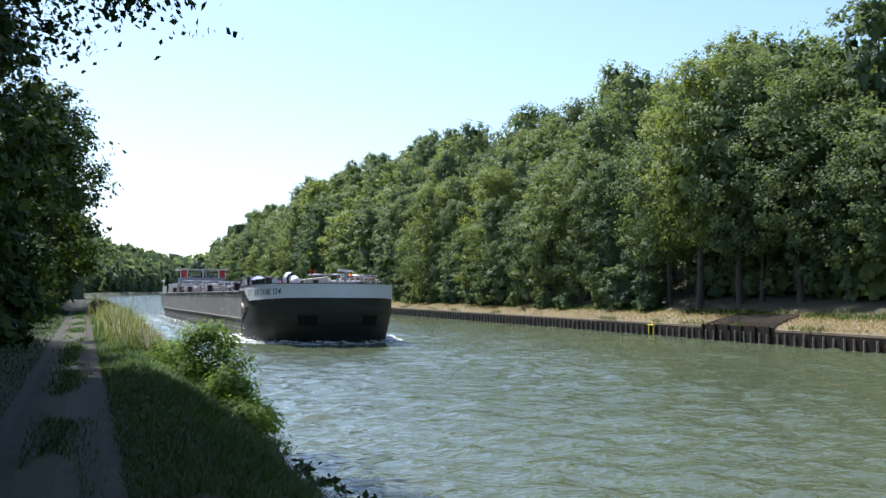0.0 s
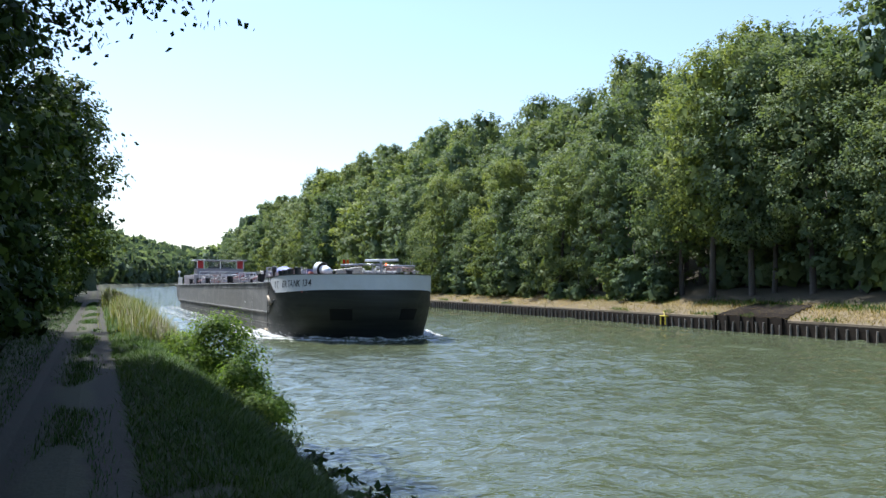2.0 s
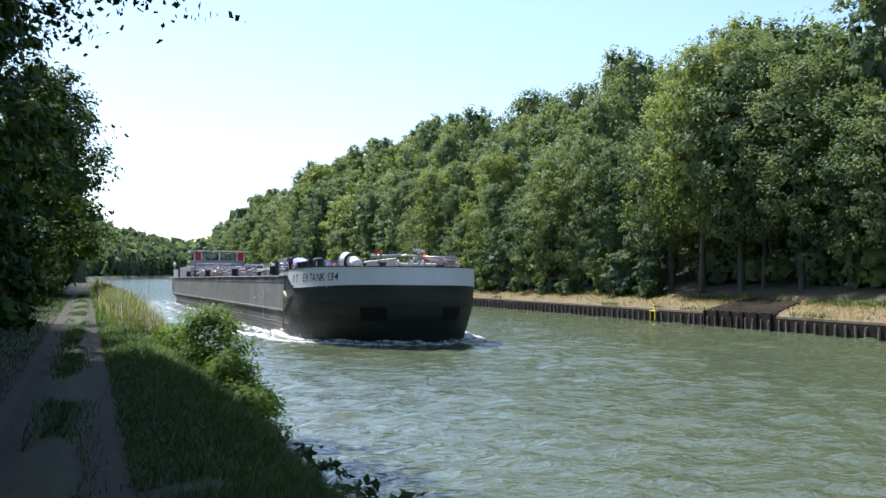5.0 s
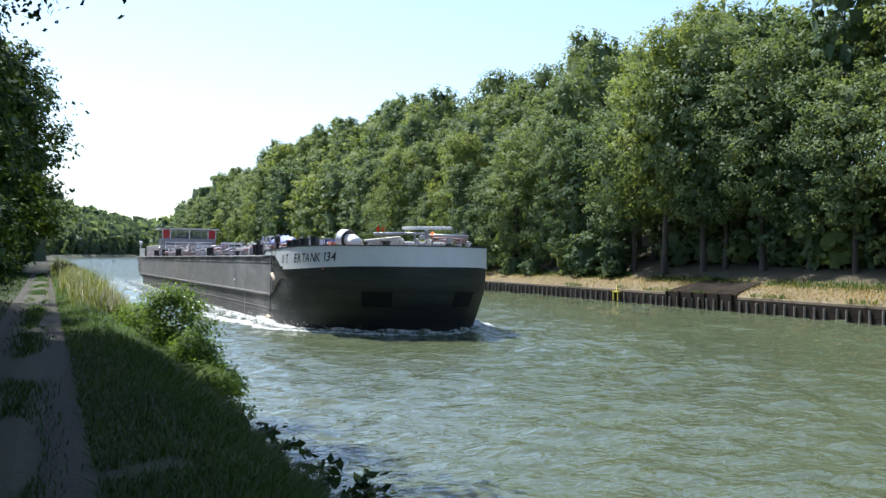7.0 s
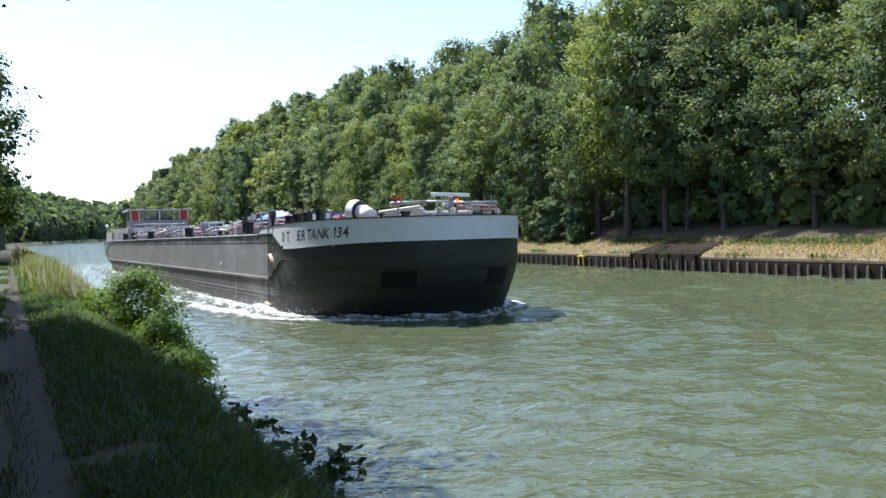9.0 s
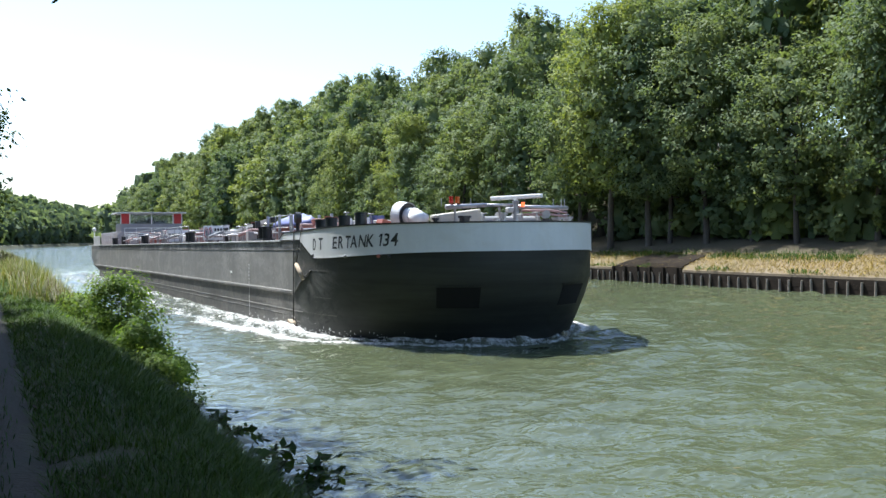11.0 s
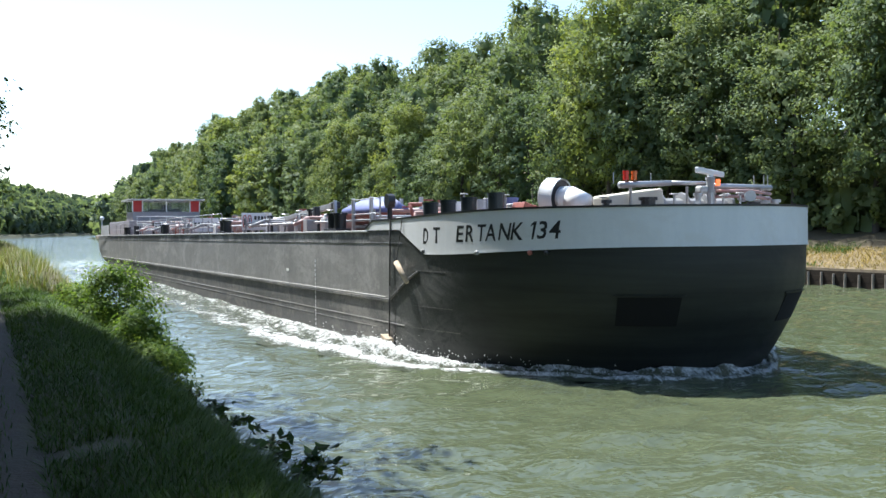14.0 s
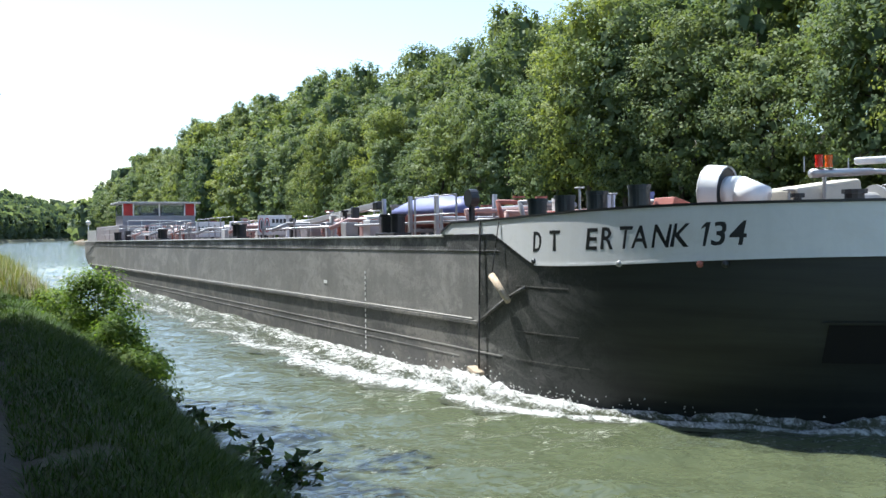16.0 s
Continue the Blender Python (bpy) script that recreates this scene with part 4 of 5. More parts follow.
    pipe_run("rope", [(-HALF - 0.05, 0.60, 3.55), (-HALF - 0.10, 0.68, 3.0), (-HALF - 0.20, 0.66, 2.44)], 0.012, ROPE, barge, 5)
    pipe_run("rope", [(-HALF - 0.05, 1.45, 3.55), (-HALF - 0.08, 1.45, 1.8), (-HALF - 0.08, 1.50, 0.45)], 0.02, ROPE, barge, 5)
    boxed("foot_block", (-HALF - 0.13, 1.55, 0.40), (0.22, 0.42, 0.10), WOOD, barge, 0.02, Matrix.Rotation(0.25, 4, "X"), "worn timber step block")
    # round dark vent drums inside the bulwark
    for x, y, h in ((-4.10, 0.0, 0.64), (-4.02, -0.9, 0.67), (-3.88, -1.8, 0.71), (-3.66, -2.8, 0.78)):
        drum("vent_drum", (x, y, DECK), 0.19, h, DARK_GREEN, barge, lid=0.02)
    # big white cowl with its cone
    ax = Vector((0.40, -0.91, -0.10)).normalized()
    c = Vector((-2.45, -3.45, 4.0))
    bm = bmesh.new()
    for r, caps in ((0.43, False), (0.40, False)):
        tube(bm, c - ax * 0.18, c + ax * 0.18, r, None, 32, caps)
    tube(bm, c - ax * 0.19, c - ax * 0.15, 0.43, None, 32)
    cowl = part("cowl", bm, WHITE, barge, "big white cowl with dark inside", True)
    # a solid black plug gives the open drum its dark, shaded inside
    part("cowl_shade_plug", tube(bmesh.new(), c - ax * 0.14, c + ax * 0.165, 0.395, None, 28), BLACK, cowl)
    bm = bmesh.new()
    tube(bm, c + ax * 0.05, c + ax * 0.40, 0.24, 0.27, 24)
    tube(bm, c + ax * 0.43, c + ax * 0.90 - Vector((0, 0, 0.08)), 0.27, 0.20, 24)
    part("cowl_cone", bm, WHITE, cowl, smooth=True)
    drum("pedestal", (c.x, c.y, DECK), 0.16, 0.5, GREY, cowl)
    boxed("red_locker", (-2.75, -2.55, 3.62), (0.5, 0.6, 0.45), RED_LEAD, barge, 0.02, Matrix.Rotation(0.3, 4, "Y"))
    # beige covered winch, folded bow mast and lamps
    bm = bmesh.new()
    box(bm, (-1.05, -4.35, 3.86), (1.5, 0.7, 0.44), 0.06, Matrix.Rotation(-0.12, 4, "Y"))
    part("winch_cover", bm, BEIGE, barge, "beige canvas winch cover")
    bm = bmesh.new()
    tube(bm, (-1.60, -4.8, 4.22), (-0.2, -4.8, 4.28), 0.075, 0.06, 12)
    tube(bm, (-0.2, -4.8, 4.28), (0.85, -4.8, 4.28), 0.05, None, 12)
    tube(bm, (0.85, -4.8, 4.22), (2.75, -4.75, 4.20), 0.07, None, 12)
    mast = part("bow_mast", bm, STEEL, barge, "folded grey bow mast", True)
    for x in (-1.3, 0.25, 1.05, 2.4):
        part("mast_leg", tube(bmesh.new(), (x, -4.8, 4.2), (x + 0.08, -4.7, DECK), 0.035), STEEL, mast)
    for x, m in ((-1.42, RED_LENS), (-1.20, ORANGE_LENS)):
        drum("signal_lamp", (x, -4.8, 4.33), 0.06, 0.16, m, mast, 12, 0.008)
    for x in (-1.75, -0.75, 2.2, 2.5, 2.62):
        part("aerial", tube(bmesh.new(), (x, -4.8, 4.24), (x, -4.8, 4.5), 0.012), STEEL, mast)
    drum("signal_lamp", (0.98, -5.0, 4.22), 0.045, 0.10, LIT_LENS, mast, 12, 0.01)
    drum("radar_pedestal", (0.68, -5.1, 4.05), 0.09, 0.31, GREY, barge, 14, 0.02)
    boxed("radar_gearbox", (0.58, -5.0, 4.12), (0.36, 0.26, 0.18), PALE, barge, 0.05)
    drum("radar_stand", (0.68, -5.1, DECK), 0.09, 0.78, STEEL, barge, 12)
    # windlass
    bm = bmesh.new()
    tube(bm, (-0.3, -4.2, 3.75), (1.9, -4.2, 3.75), 0.20, None, 16)
    for x in (-0.2, 0.5, 1.1, 1.8):
        tube(bm, (x, -4.2, 3.75), (x + 0.08, -4.2, 3.75), 0.34, None, 18)
    part("windlass", bm, GREY, barge, "grey anchor windlass")
    for x, y, z, r, h, m in ((-1.25, -5.4, DECK, 0.16, 0.60, BLACK), (2.66, -5.0, DECK, 0.09, 0.58, STEEL), (1.5, -5.6, DECK, 0.1, 0.50, BLACK), (-0.4, -5.9, DECK, 0.07, 0.5, STEEL),
                             (2.1, -5.2, DECK, 0.13, 0.55, GREY), (0.1, -5.4, DECK, 0.06, 0.7, STEEL), (-2.0, -4.9, DECK, 0.07, 0.55, BLACK)):
        drum("deck_vent", (x, y, z), r, h, m, barge, 12, 0.05)
    for x, y in ((1.75, -5.15), (2.0, -4.6)):
        bm = bmesh.new()
        tube(bm, (x, y, 3.98), (x - 0.12, y - 0.2, 3.98), 0.11, 0.13, 16)
        part("searchlight", bm, STEEL, barge)
    # port side clutter aft of the bulwark
    bm = bmesh.new()
    tube(bm, (-4.05, 3.0, DECK), (-4.05, 3.0, 4.15), 0.07, None, 10)
    tube(bm, (-4.15, 3.0, 4.10), (-3.95, 3.0, 4.10), 0.20, None, 16)
    part("hose_reel_post", bm, BLACK, barge)
    for k, (y, z) in enumerate(((1.0, 3.7), (1.6, 3.95), (2.2, 3.75), (2.6, 4.0), (3.6, 3.6), (4.2, 3.85))):
        pipe_run("valve_pipe", [(-3.6 + 0.2 * (k % 2), y, DECK), (-3.6, y, z), (-2.4, y + 0.2, z), (-2.4, y + 0.2, DECK)], 0.055, (RED_LEAD, GREY, PINK_PIPE)[k % 3], barge)
        if k % 2:
            drum("valve_wheel", (-3.0, y + 0.1, z + 0.1), 0.14, 0.04, RED_LEAD, barge, 14)
    drum("blue_barrel", (-2.6, -1.4, DECK), 0.24, 0.72, BLUE, barge, 16, 0.015)
    for x, y in ((-2.9, -0.6), (-2.4, 0.3), (-2.8, 1.2)):
        drum("white_canister", (x, y, DECK), 0.2, 0.7, WHITE, barge, 14, 0.01)
    # ship's boat under a blue tarpaulin, on cradles
    cols, tarp = [], []
    for i in range(13):
        q = i / 12
        y = 6.2 + 4.2 * q
        w = 0.75 * (1 - (2 * q - 1) ** 4) ** 0.5 * (0.75 + 0.25 * q) + 0.03
        lift = 0.18 * (2 * q - 1) ** 2
        cols.append([(-2.5 - w, y, 3.98), (-2.5 - w * 0.85, y, 3.62 + lift), (-2.5, y, 3.48 + lift), (-2.5 + w * 0.85, y, 3.62 + lift), (-2.5 + w, y, 3.98)])
        sag = 0.03 * math.sin(i * 2.1)
        tarp.append([(-2.5 - w - 0.04, y, 3.86), (-2.5 - w - 0.03, y, 4.02), (-2.5 - w * 0.5, y, 4.26 + sag - lift), (-2.5, y, 4.40 + sag - lift), (-2.5 + w * 0.5, y, 4.26 - lift), (-2.5 + w + 0.03, y, 4.02), (-2.5 + w + 0.04, y, 3.86)])
    boat = loft("ships_boat", cols, RED_LEAD, barge, "red dinghy under blue tarpaulin", True)
    loft("tarpaulin", tarp, BLUE, boat, smooth=True)
    for y in (6.4, 8.1, 10.0):
        bm = bmesh.new()
        for x in (-3.35, -1.65):
            box(bm, (x, y, 3.8), (0.1, 0.12, 1.1), 0.01)
        box(bm, (-2.5, y, 3.42), (1.8, 0.12, 0.1), 0.01)
        part("cradle", bm, STEEL, boat)
    # bollards
    for y in (7.4, 23.6, 40.5, 57.5):
        for sx in (-1, 1):
            bm = bmesh.new()
            box(bm, (sx * 4.15, y, DECK + 0.04), (0.5, 1.3, 0.08), 0.01)
            for dy in (-0.33, 0.33):
                tube(bm, (sx * 4.15, y + dy, DECK), (sx * 4.15, y + dy, DECK + 0.55), 0.19, None, 14)
                tube(bm, (sx * 4.15, y + dy, DECK + 0.5), (sx * 4.15, y + dy, DECK + 0.57), 0.23, None, 14)
            part("bollard", bm, BLACK, barge, "black double bollard")
    # hose crane boom
    bm = bmesh.new()
    box(bm, (-2.3, 17.0, 4.05), (0.22, 7.5, 0.20), 0.02, Matrix.Rotation(-0.06, 4, "X"))
    part("hose_crane_boom", bm, GREY, barge, "grey hose crane boom laid flat")
    for y, h, m in ((20.4, 0.75, BLACK), (13.6, 0.95, BLACK), (16.2, 0.5, STEEL)):
        boxed("boom_rest", (-2.9, y, DECK + h / 2), (0.22, 0.22, h), m, barge, 0.02)
    boxed("boom_head", (-2.3, 13.1, 4.27), (0.26, 0.4, 0.26), BLACK, barge, 0.04)
    for x, y, sx2, sy2, h, m in ((-2.0, 14.6, 0.8, 1.2, 0.55, PINK_PIPE), (-3.0, 11.7, 0.5, 0.6, 0.50, PALE), (-3.4, 12.8, 0.4, 0.5, 0.45, GREY), (-2.8, 9.6, 0.5, 0.8, 0.45, PINK_PIPE), (-1.4, 22.5, 0.7, 1.2, 0.5, HOUSE),
                                 (-1.8, 28.5, 0.7, 1.2, 0.5, PALE), (-1.0, 31.5, 0.6, 1.0, 0.6, HOUSE), (-1.4, 44.0, 0.7, 1.0, 0.6, GREY), (-2.0, 52.0, 0.8, 1.4, 0.6, HOUSE)):
        boxed("deck_locker", (x, y, DECK + h / 2), (sx2, sy2, h), m, barge, 0.025)
    # cargo pipes on racks, hatch domes, pressure valves
    for x, r, z, m in ((-1.6, 0.13, 3.85, PINK_PIPE), (-1.1, 0.10, 3.82, GREY), (1.4, 0.13, 3.85, PINK_PIPE), (-3.3, 0.04, 3.62, STEEL), (-0.2, 0.09, 4.02, STEEL)):
        pipe_run("cargo_pipe", [(x, 4.8, z), (x, 59.0, z)], r, m, barge, 10)
    for y in np.arange(6.0, 60, 4.2):
        bm = bmesh.new()
        for x in (-3.4, -1.9, -0.7, 1.9):
            tube(bm, (x, y, DECK), (x, y, 3.95), 0.04, None, 6)
        tube(bm, (-3.4, y, 3.72), (1.9, y, 3.72), 0.045, None, 6)
        part("pipe_rack", bm, STEEL, barge)
    for i, y in enumerate(np.arange(12.0, 58, 6.6)):
        drum("hatch_dome", (0.5, y, DECK), 0.55, 0.62, PALE, barge, 18, 0.05)
        drum("pressure_valve", (-1.35, y + 2.0, DECK), 0.11, 1.0, (GREY, RED_LEAD, STEEL)[i % 3], barge, 10, 0.05)
        drum("pressure_valve", (-2.6, y + 3.4, DECK), 0.08, 0.85, (BLACK, WHITE, PINK_PIPE)[i % 3], barge, 10, 0.05)
        pipe_run("cross_pipe", [(-3.9, y + 1.2, 3.55), (-3.3, y + 1.2, 3.8), (2.2, y + 1.2, 3.8)], 0.07, (PINK_PIPE, GREY)[i % 2], barge)
    for y in np.arange(57.0, 70, 2.6):
        part("rail_post", tube(bmesh.new(), (-3.75, y, DECK), (-3.75, y, 4.15), 0.018, None, 6), STEEL, barge)
    for z in (3.75, 4.15):
        pipe_run("hand_rail", [(-3.75, 57.0, z), (-3.75, 69.5, z)], 0.016, STEEL, barge, 6)
    sign_board(-3.55, -2.15, 23.0, 3.42, 4.20, barge, 2, 2)
    sign_board(-3.6, -2.15, 34.5, 3.40, 4.16, barge, 0, 1)
    sign_board(-3.7, -2.9, 47.5, 3.50, 4.15, barge, 0, 3)
    # wheelhouse and stern house
    boxed("stern_house", (-0.2, 68.0, 3.85), (6.6, 13.0, 1.15), HOUSE, barge, 0.04)
    wx = -0.35
    house = boxed("wheelhouse", (wx, 64.6, 4.78), (5.4, 3.6, 0.75), HOUSE, barge, 0.03, label="grey wheelhouse with red window panels")
    boxed("roof", (wx, 64.6, 6.12), (6.1, 4.4, 0.14), PALE, house, 0.03)
    for i, m in enumerate((RED, GLASS, GLASS, RED)):
        w = (0.75, 1.85, 1.85, 0.75)[i]
        x = wx + (-2.3, -0.95, 0.95, 2.3)[i]
        boxed("window_pane", (x, 62.85, 5.60), (w - 0.08, 0.03, 0.88), m, house, 0)
    for x in (-2.68, -1.9, 0.0, 1.9, 2.68):
        boxed("mullion", (wx + x, 62.84, 5.60), (0.09, 0.09, 0.92), WHITE, house, 0.01)
    for sx in (-1, 1):
        boxed("window_pane", (wx + sx * 2.66, 64.6, 5.60), (0.03, 3.4, 0.88), GLASS, house, 0)
    for k in range(3):
        boxed("window_pane", (wx + (k - 1) * 1.76, 66.35, 5.60), (1.66, 0.03, 0.88), GLASS, house, 0)
    for k in range(4):
        boxed("mullion", (wx + (k - 1.5) * 1.76, 66.35, 5.60), (0.09, 0.08, 0.92), GREY, house, 0.01)
    boxed("steering_console", (wx, 63.6, 5.25), (2.6, 0.5, 0.3), BLACK, house, 0.03)
    boxed("helm_chair", (wx + 0.2, 64.8, 5.45), (0.55, 0.5, 0.65), BLACK, house, 0.06)
    bm = bmesh.new()
    bmesh.ops.create_uvsphere(bm, u_segments=14, v_segments=8, radius=0.20, matrix=Matrix.Translation((-4.0, 76.0, 4.85)))
    tube(bm, (-4.0, 76.0, DECK), (-4.0, 76.0, 4.7), 0.04, None, 8)
    part("stern_lamp", bm, WHITE, barge, smooth=True)
    for y in (69.5, 71.0, 72.5, 74.0):
        boxed("stern_rail_panel", (-4.2, y, 3.72), (0.04, 1.3, 0.85), PALE, barge, 0.01)
    deck_fittings(barge)
    return barge


def hand_wheel(c, r, material, parent):
    """A valve's wheel: a rim, three spokes and its spindle."""
    bm = bmesh.new()
    c = Vector(c)
    rim = [c + Vector((r * math.cos(a), r * math.sin(a), 0)) for a in np.linspace(0, 2 * math.pi, 12, endpoint=False)]
    for p, q in zip(rim, rim[1:] + rim[:1]):
        tube(bm, p, q, 0.018, None, 5)
    for k in (0, 4, 8):
        tube(bm, c, rim[k], 0.013, None, 5)
    tube(bm, c - Vector((0, 0, 0.28)), c + Vector((0, 0, 0.02)), 0.022, None, 6)
    return part("valve_wheel", bm, material, parent)


def deck_fittings(barge):
    """The thicket of valves, pipes, rails and boxes on the tank deck."""
    rng = np.random.default_rng(31)
    paints = (PINK_PIPE, GREY, STEEL, PALE, RED_LEAD, STEEL)
    # valve clusters: flanged riser, body and wheel
    for k, y in enumerate(np.arange(10.8, 60.0, 1.55)):
        x = (-1.9 if 18.5 < y < 23.2 or 29.5 < y < 34.7 else -3.35) + rng.uniform(0, 1.3)
        h = rng.uniform(0.35, 0.62)
        m = paints[int(rng.integers(6))]
        bm = bmesh.new()
        tube(bm, (x, y, DECK), (x, y, DECK + h), 0.07, None, 9)
        for z in (DECK + 0.12, DECK + h - 0.04, DECK + h):
            tube(bm, (x, y, z - 0.02), (x, y, z + 0.02), 0.13, None, 10)
        bmesh.ops.create_icosphere(bm, subdivisions=1, radius=0.13, matrix=Matrix.Translation((x, y, DECK + h * 0.6)))
        part("valve_body", bm, m, barge, smooth=False)
        hand_wheel((x, y, DECK + h + 0.26), 0.13 + 0.05 * (k % 2), paints[(k + 1) % 6], barge)
    # bent vent pipes and short stub lines across the deck
    for k, y in enumerate(np.arange(12.0, 59.0, 2.3)):
        x, z = (-1.9 if 18.5 < y < 23.2 or 29.5 < y < 34.7 else -3.2) + rng.uniform(-0.3, 1.0), DECK + rng.uniform(0.4, 0.75)
        pipe_run("stub_pipe", [(x, y, DECK), (x, y, z), (x + 0.9, y + 0.2, z), (x + 0.9, y + 0.2, DECK + 0.15)], 0.05, paints[int(rng.integers(6))], barge, 7)
    # low boxes and trays
    for k, y in enumerate(np.arange(15.3, 58.0, 3.4)):
        boxed("pump_box", ((-1.9 if 18.5 < y < 23.2 or 29.5 < y < 34.7 else -3.3) + rng.uniform(0, 1.2), y, DECK + 0.22), (rng.uniform(0.3, 0.7), rng.uniform(0.4, 0.9), 0.44), (PALE, PINK_PIPE, HOUSE, BLACK)[int(rng.integers(4))], barge, 0.025)
    # lockers, ladders and pale boards before the wheelhouse
    for x, y, w, h, m in ((-2.6, 60.2, 0.9, 0.9, PALE), (-1.4, 60.6, 0.8, 1.1, PINK_PIPE), (-0.2, 60.0, 1.0, 0.8, WHITE), (1.0, 60.4, 0.7, 1.0, GREY), (2.0, 60.3, 0.8, 0.9, PALE), (-3.2, 59.2, 0.5, 0.7, BLACK)):
        boxed("stern_locker", (x, y, DECK + h / 2), (w, 0.5, h), m, barge, 0.03)
    for x in (-2.9, -1.9, -0.6, 0.6, 1.7):
        part("rail_post", tube(bmesh.new(), (x, 61.3, DECK), (x, 61.3, 4.75), 0.025, None, 6), WHITE, barge)
    for z in (4.35, 4.75):
        pipe_run("hand_rail", [(-2.9, 61.3, z), (1.7, 61.3, z)], 0.022, WHITE, barge, 6)
    # rails along the port walkway
    for y0, y1, x in ((3.9, 6.3, -4.0), (26.0, 33.0, -3.8), (35.5, 46.5, -3.8)):
        n = max(2, int((y1 - y0) / 1.8) + 1)
        for y in np.linspace(y0, y1, n):
            part("rail_post", tube(bmesh.new(), (x, y, DECK), (x, y, DECK + 0.95), 0.024, None, 6), STEEL, barge)
        for z in (DECK + 0.5, DECK + 0.95):
            pipe_run("hand_rail", [(x, y0, z), (x, y1, z)], 0.018, STEEL, barge, 6)
    # forecastle: hose coil, small vents and stanchions inside the bulwark
    for k in range(4):
        bm = bmesh.new()
        ring = [Vector((-2.6 + 0.26 * math.cos(a), -1.9 + 0.26 * math.sin(a), DECK + 0.36 + 0.07 * k)) for a in np.linspace(0, 2 * math.pi, 14, endpoint=False)]
        for p, q in zip(ring, ring[1:] + ring[:1]):
            tube(bm, p, q, 0.035, None, 6)
        part("hose_coil", bm, PALE, barge)
    for x, y, h in ((-3.3, -0.3, 0.85), (-3.0, -1.0, 0.7), (-3.1, -2.2, 0.75), (-1.9, -4.6, 0.62), (-0.7, -5.6, 0.66), (0.4, -5.9, 0.62), (1.2, -5.5, 0.7), (2.9, -4.4, 0.66), (3.3, -3.6, 0.62)):
        part("stanchion", tube(bmesh.new(), (x, y, DECK), (x, y, DECK + h), 0.028, None, 7), STEEL, barge)
        hand_wheel((x, y, DECK + h + 0.05), 0.09, GREY, barge)
    for z in (3.98, 4.1):
        pipe_run("jetty_pipe", [(1.0, -4.9, z), (1.9, -5.05, z), (2.7, -4.8, z - 0.05)], 0.04, PINK_PIPE, barge, 7)


def make_scanner(barge):
    """The turning bar of the radar."""
    bm = bmesh.new()
    box(bm, (0, 0, 0), (2.35, 0.10, 0.13), 0.03)
    tube(bm, (0, 0, -0.14), (0, 0, -0.05), 0.07, None, 12)
    return part("radar_scanner", bm, WHITE, barge, "long white radar scanner bar")


barge = make_barge()
scanner = make_scanner(barge)


# ---------------------------------------------------------------- bow wave
def foam_material():
    s = Shader("foam_and_water", 0.3)
    v = s.coords((1.0, 0.6, 1.0))
    froth, holes = s.noise(2.4, 9, v, 0.8, 1.6), s.noise(9, 6, v, 0.7, 0.8)
    sep = s.n.new("ShaderNodeSeparateXYZ")
    s.l.new(s.coords(space="UV"), sep.inputs[0])
    both = s.mix(0.4, froth, holes)
    add = s.n.new("ShaderNodeMath")
    add.operation = "MULTIPLY_ADD"
    s.l.new(sep.outputs[0], add.inputs[0])
    add.inputs[1].default_value = 0.20
    s.l.new(both, add.inputs[2])
    fac = s.ramp(add.outputs[0], [(0.585, (0, 0, 0)), (0.645, (0.34,) * 3), (0.715, (1, 1, 1))])
    s.color(s.mix(fac, (0.095, 0.105, 0.060), (0.86, 0.86, 0.83)))
    s.rough(s.ramp(fac, [(0.0, (0.08,) * 3), (1.0, (0.8,) * 3)]))
    s.bump(both, 1.0, 0.22)
    return s.mat


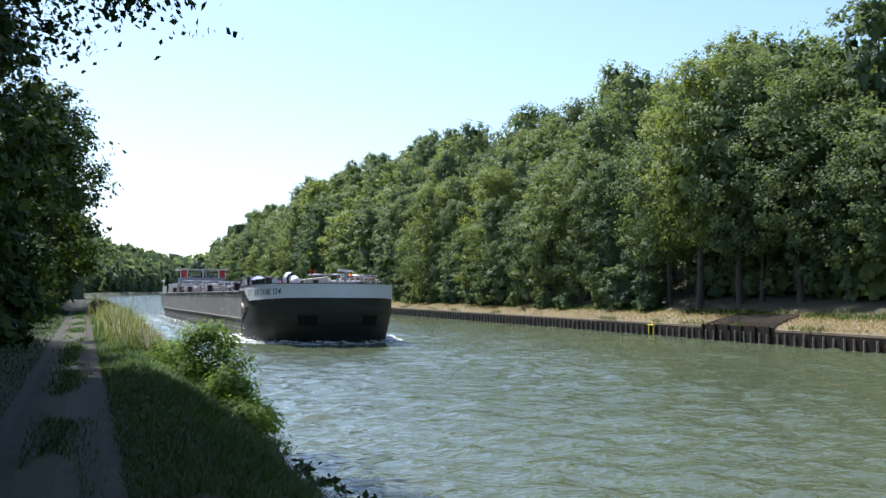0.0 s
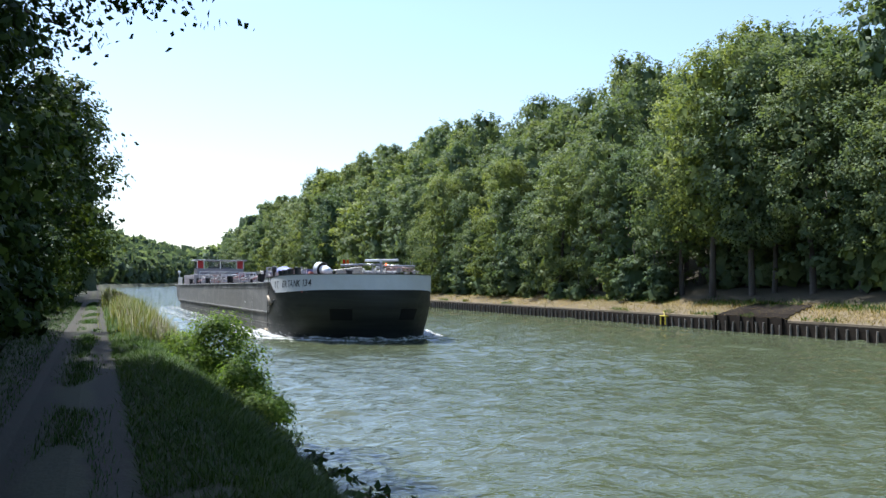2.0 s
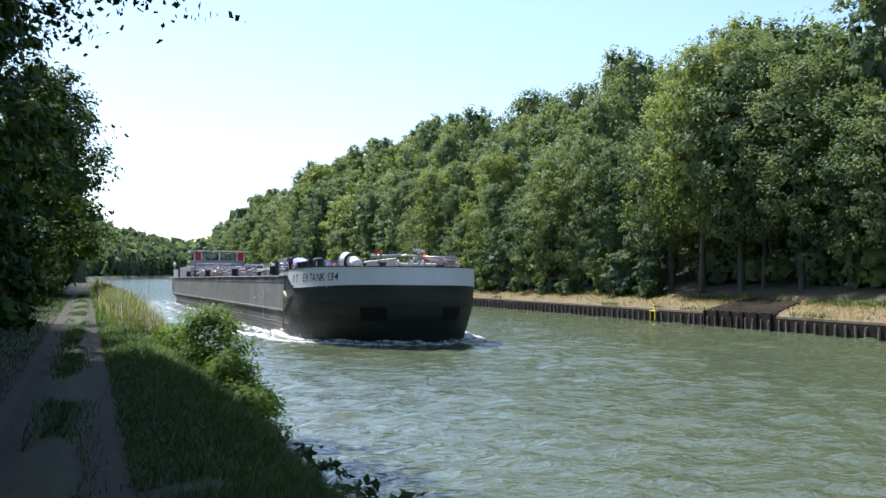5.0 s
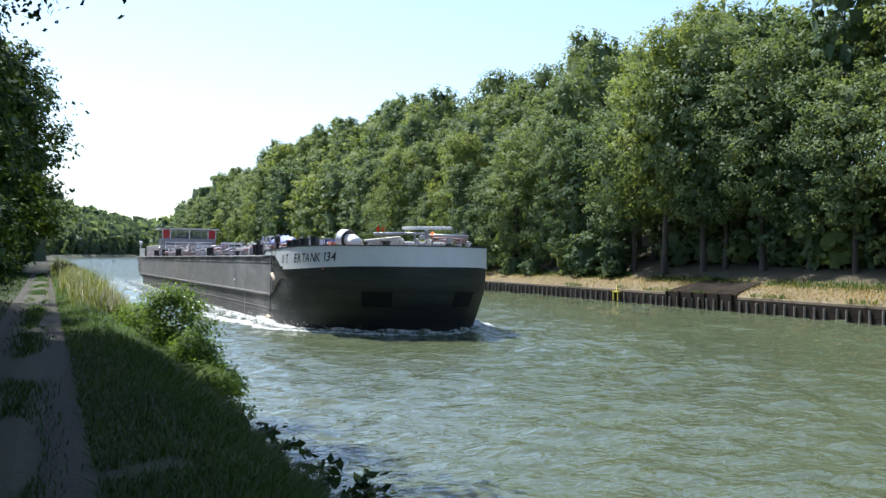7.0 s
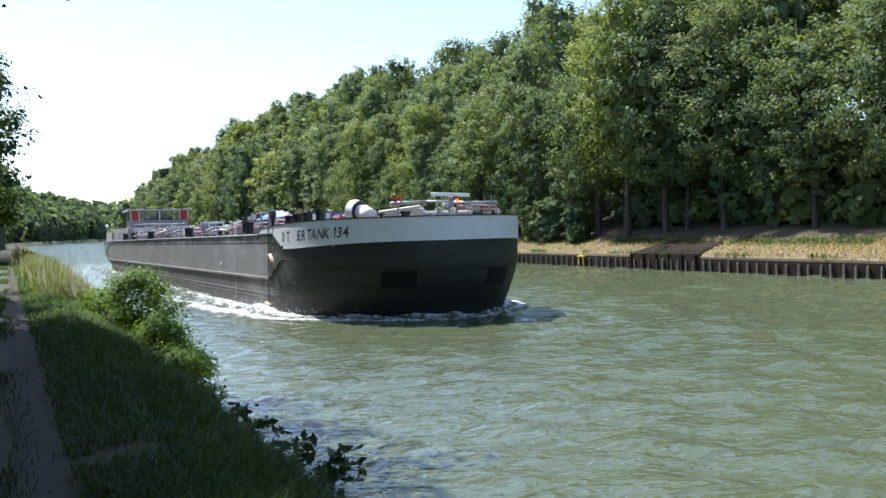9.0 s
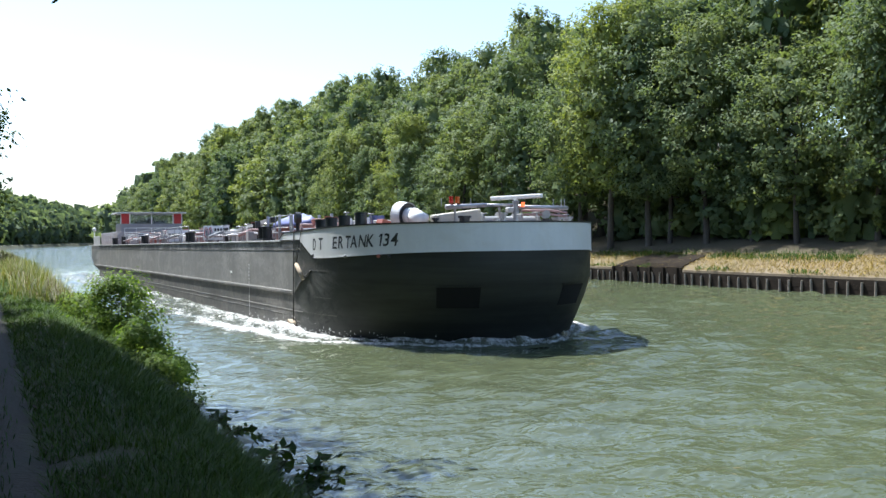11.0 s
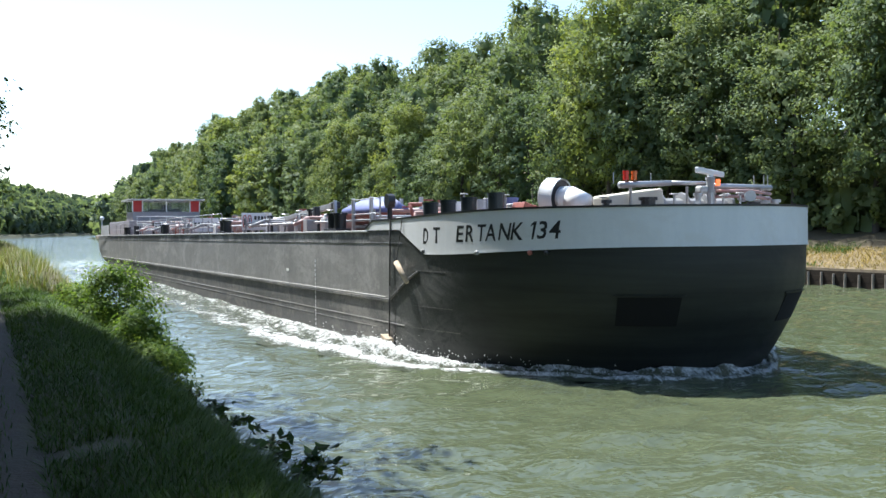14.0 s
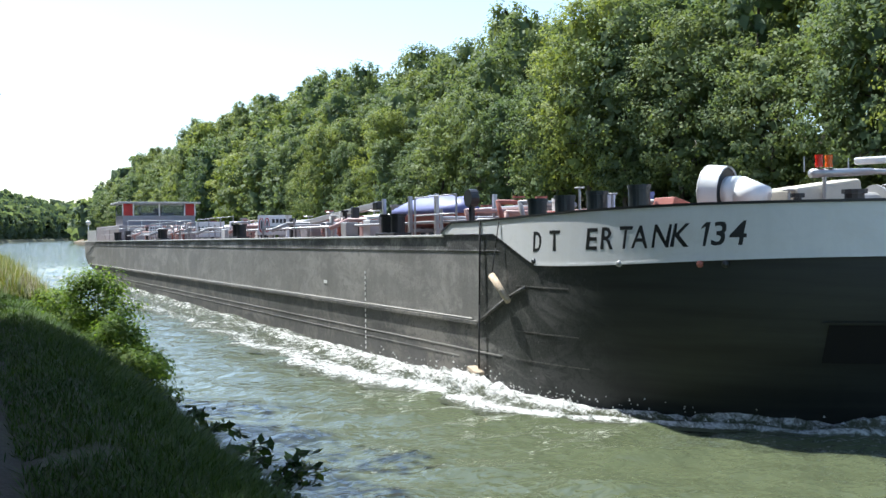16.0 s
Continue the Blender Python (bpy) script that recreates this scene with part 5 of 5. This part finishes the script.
def build_wave():
    """The roll of white water along both sides of the hull and before the bow."""
    verts, faces, uvs = [], [], []
    m = 18
    path = []
    for sx in (-1, 1):
        side = [(sx * (HALF - 0.03), y, (sx, 0)) for y in np.arange(74, 0.2, -0.22)]
        arc = []
        for i in range(50):
            a = (math.pi / 2) * i / 49
            x, y, _ = bow_point(a, 0.05)
            arc.append((x if sx < 0 else -x, y, (sx * math.cos(a), -math.sin(a))))
        path.append(side + arc)
    for line in path:
        start = len(verts)
        for i, (x, y, nr) in enumerate(line):
            back = max(0.0, y + 5.0)
            wide = 0.6 + 2.1 * smoothstep(0, 12, back) + 0.6 * smoothstep(20, 70, back)
            if y < 0:
                wide = 0.38 + 1.2 * smoothstep(-4.5, 0, y) + 0.35 * smoothstep(4.8, 6.2, -y)
            tall = 0.18 * math.exp(-((y - 3.0) / 4.0) ** 2) + 0.13 + 0.05 * math.sin(y * 0.9) + 0.03 * smoothstep(5.0, 6.2, -y)
            for k in range(m):
                q = k / (m - 1)
                n1 = noise.noise((x * 1.3 + q * 2, y * 0.8, 3.0)) + 0.9 * noise.noise((x * 3 + q * 5, y * 2.3, 7.0)) + 0.7 * noise.noise((q * 9, y * 4.5, 1.0))
                d = wide * q * (1 + 0.25 * noise.noise((y * 0.35, 1.0, 2.0)))
                crest = math.exp(-((q - 0.25) / 0.25) ** 2) + 0.55 * math.exp(-((q - 0.72) / 0.16) ** 2)
                z = max(0.0, 1 - q) * 0.06 + tall * crest * (0.7 + 0.8 * n1) * (1 - q ** 4) + (0.008 if q < 1 else -0.03)
                verts.append((x + nr[0] * d, y + nr[1] * d, z))
                thick = smoothstep(0, 0.08, q + 0.05) * (1 - smoothstep(0.72, 1.0, q)) * (1 - 0.5 * math.exp(-((q - 0.47) / 0.13) ** 2))
                fade = 0.22 + 0.78 * math.exp(-((y - 2) / 11) ** 2) if y > 2 else 1.0
                if -6.2 < y < -3.0:
                    fade *= 0.8
                uvs.append((thick * (0.35 + 0.65 * fade), q))
        for i in range(len(line) - 1):
            for k in range(m - 1):
                a = start + i * m + k
                faces.append((a, a + m, a + m + 1, a + 1) if line is path[0] else (a, a + 1, a + m + 1, a + m))
    rng = np.random.default_rng(12)
    for _ in range(420):
        y = rng.normal(0.5, 2.6)
        x, yy = (-HALF - rng.uniform(0.0, 0.9), y) if y > 0 else bow_point(min(1.5, -y / 5.0), 0.1, rng.uniform(0.05, 0.8))[:2]
        z, d = 0.12 + abs(rng.normal()) * 0.16, rng.uniform(0.008, 0.022)
        n = len(verts)
        verts += [(x - d, yy, z - d), (x + d, yy - d, z - d), (x + d * 0.3, yy + d, z - d), (x, yy, z + d)]
        uvs += [(1.6, 0.3)] * 4
        faces += [(n, n + 2, n + 1), (n, n + 1, n + 3), (n + 1, n + 2, n + 3), (n + 2, n, n + 3)]
    ob = piece("bow_wave", verts, faces, foam_material(), smooth=True)
    uv = ob.data.uv_layers.new(name="froth")
    for loop in ob.data.loops:
        uv.data[loop.index].uv = uvs[loop.vertex_index]
    return tagged(ob, "white foaming bow wave rolling along the barge hull", "foam", kind="stuff")


wave = build_wave()


def motions():
    path = [(0.0, 68.22), (1.0, 65.35), (2.0, 62.43), (3.0, 59.47), (5.5, 51.98), (6.5, 48.92), (7.5, 45.78), (8.5, 42.46), (9.0, 40.78), (11.5, 32.64),
            (12.5, 29.40), (13.5, 26.16), (14.5, 22.98), (15.5, 19.80), (16.0, 18.15)]
    walk(barge, [(t, pose(14.57, y, 0.0, -0.3, 0, 0.4)) for t, y in path])
    walk(wave, [(t, pose(14.57, y, 0.0, 0, 0, 0.4)) for t, y in path])
    walk(scanner, [(k * 0.5, pose(0.68, -5.1, 4.52, 0, 0, 54.5 - 142.5 * (k * 0.5 - 13.88))) for k in range(33)])
    # the ripples drift down the canal
    walk(water, [(0.0, pose(0, 0, 0)), (16.0, pose(0, -9.0, 0))])


motions()
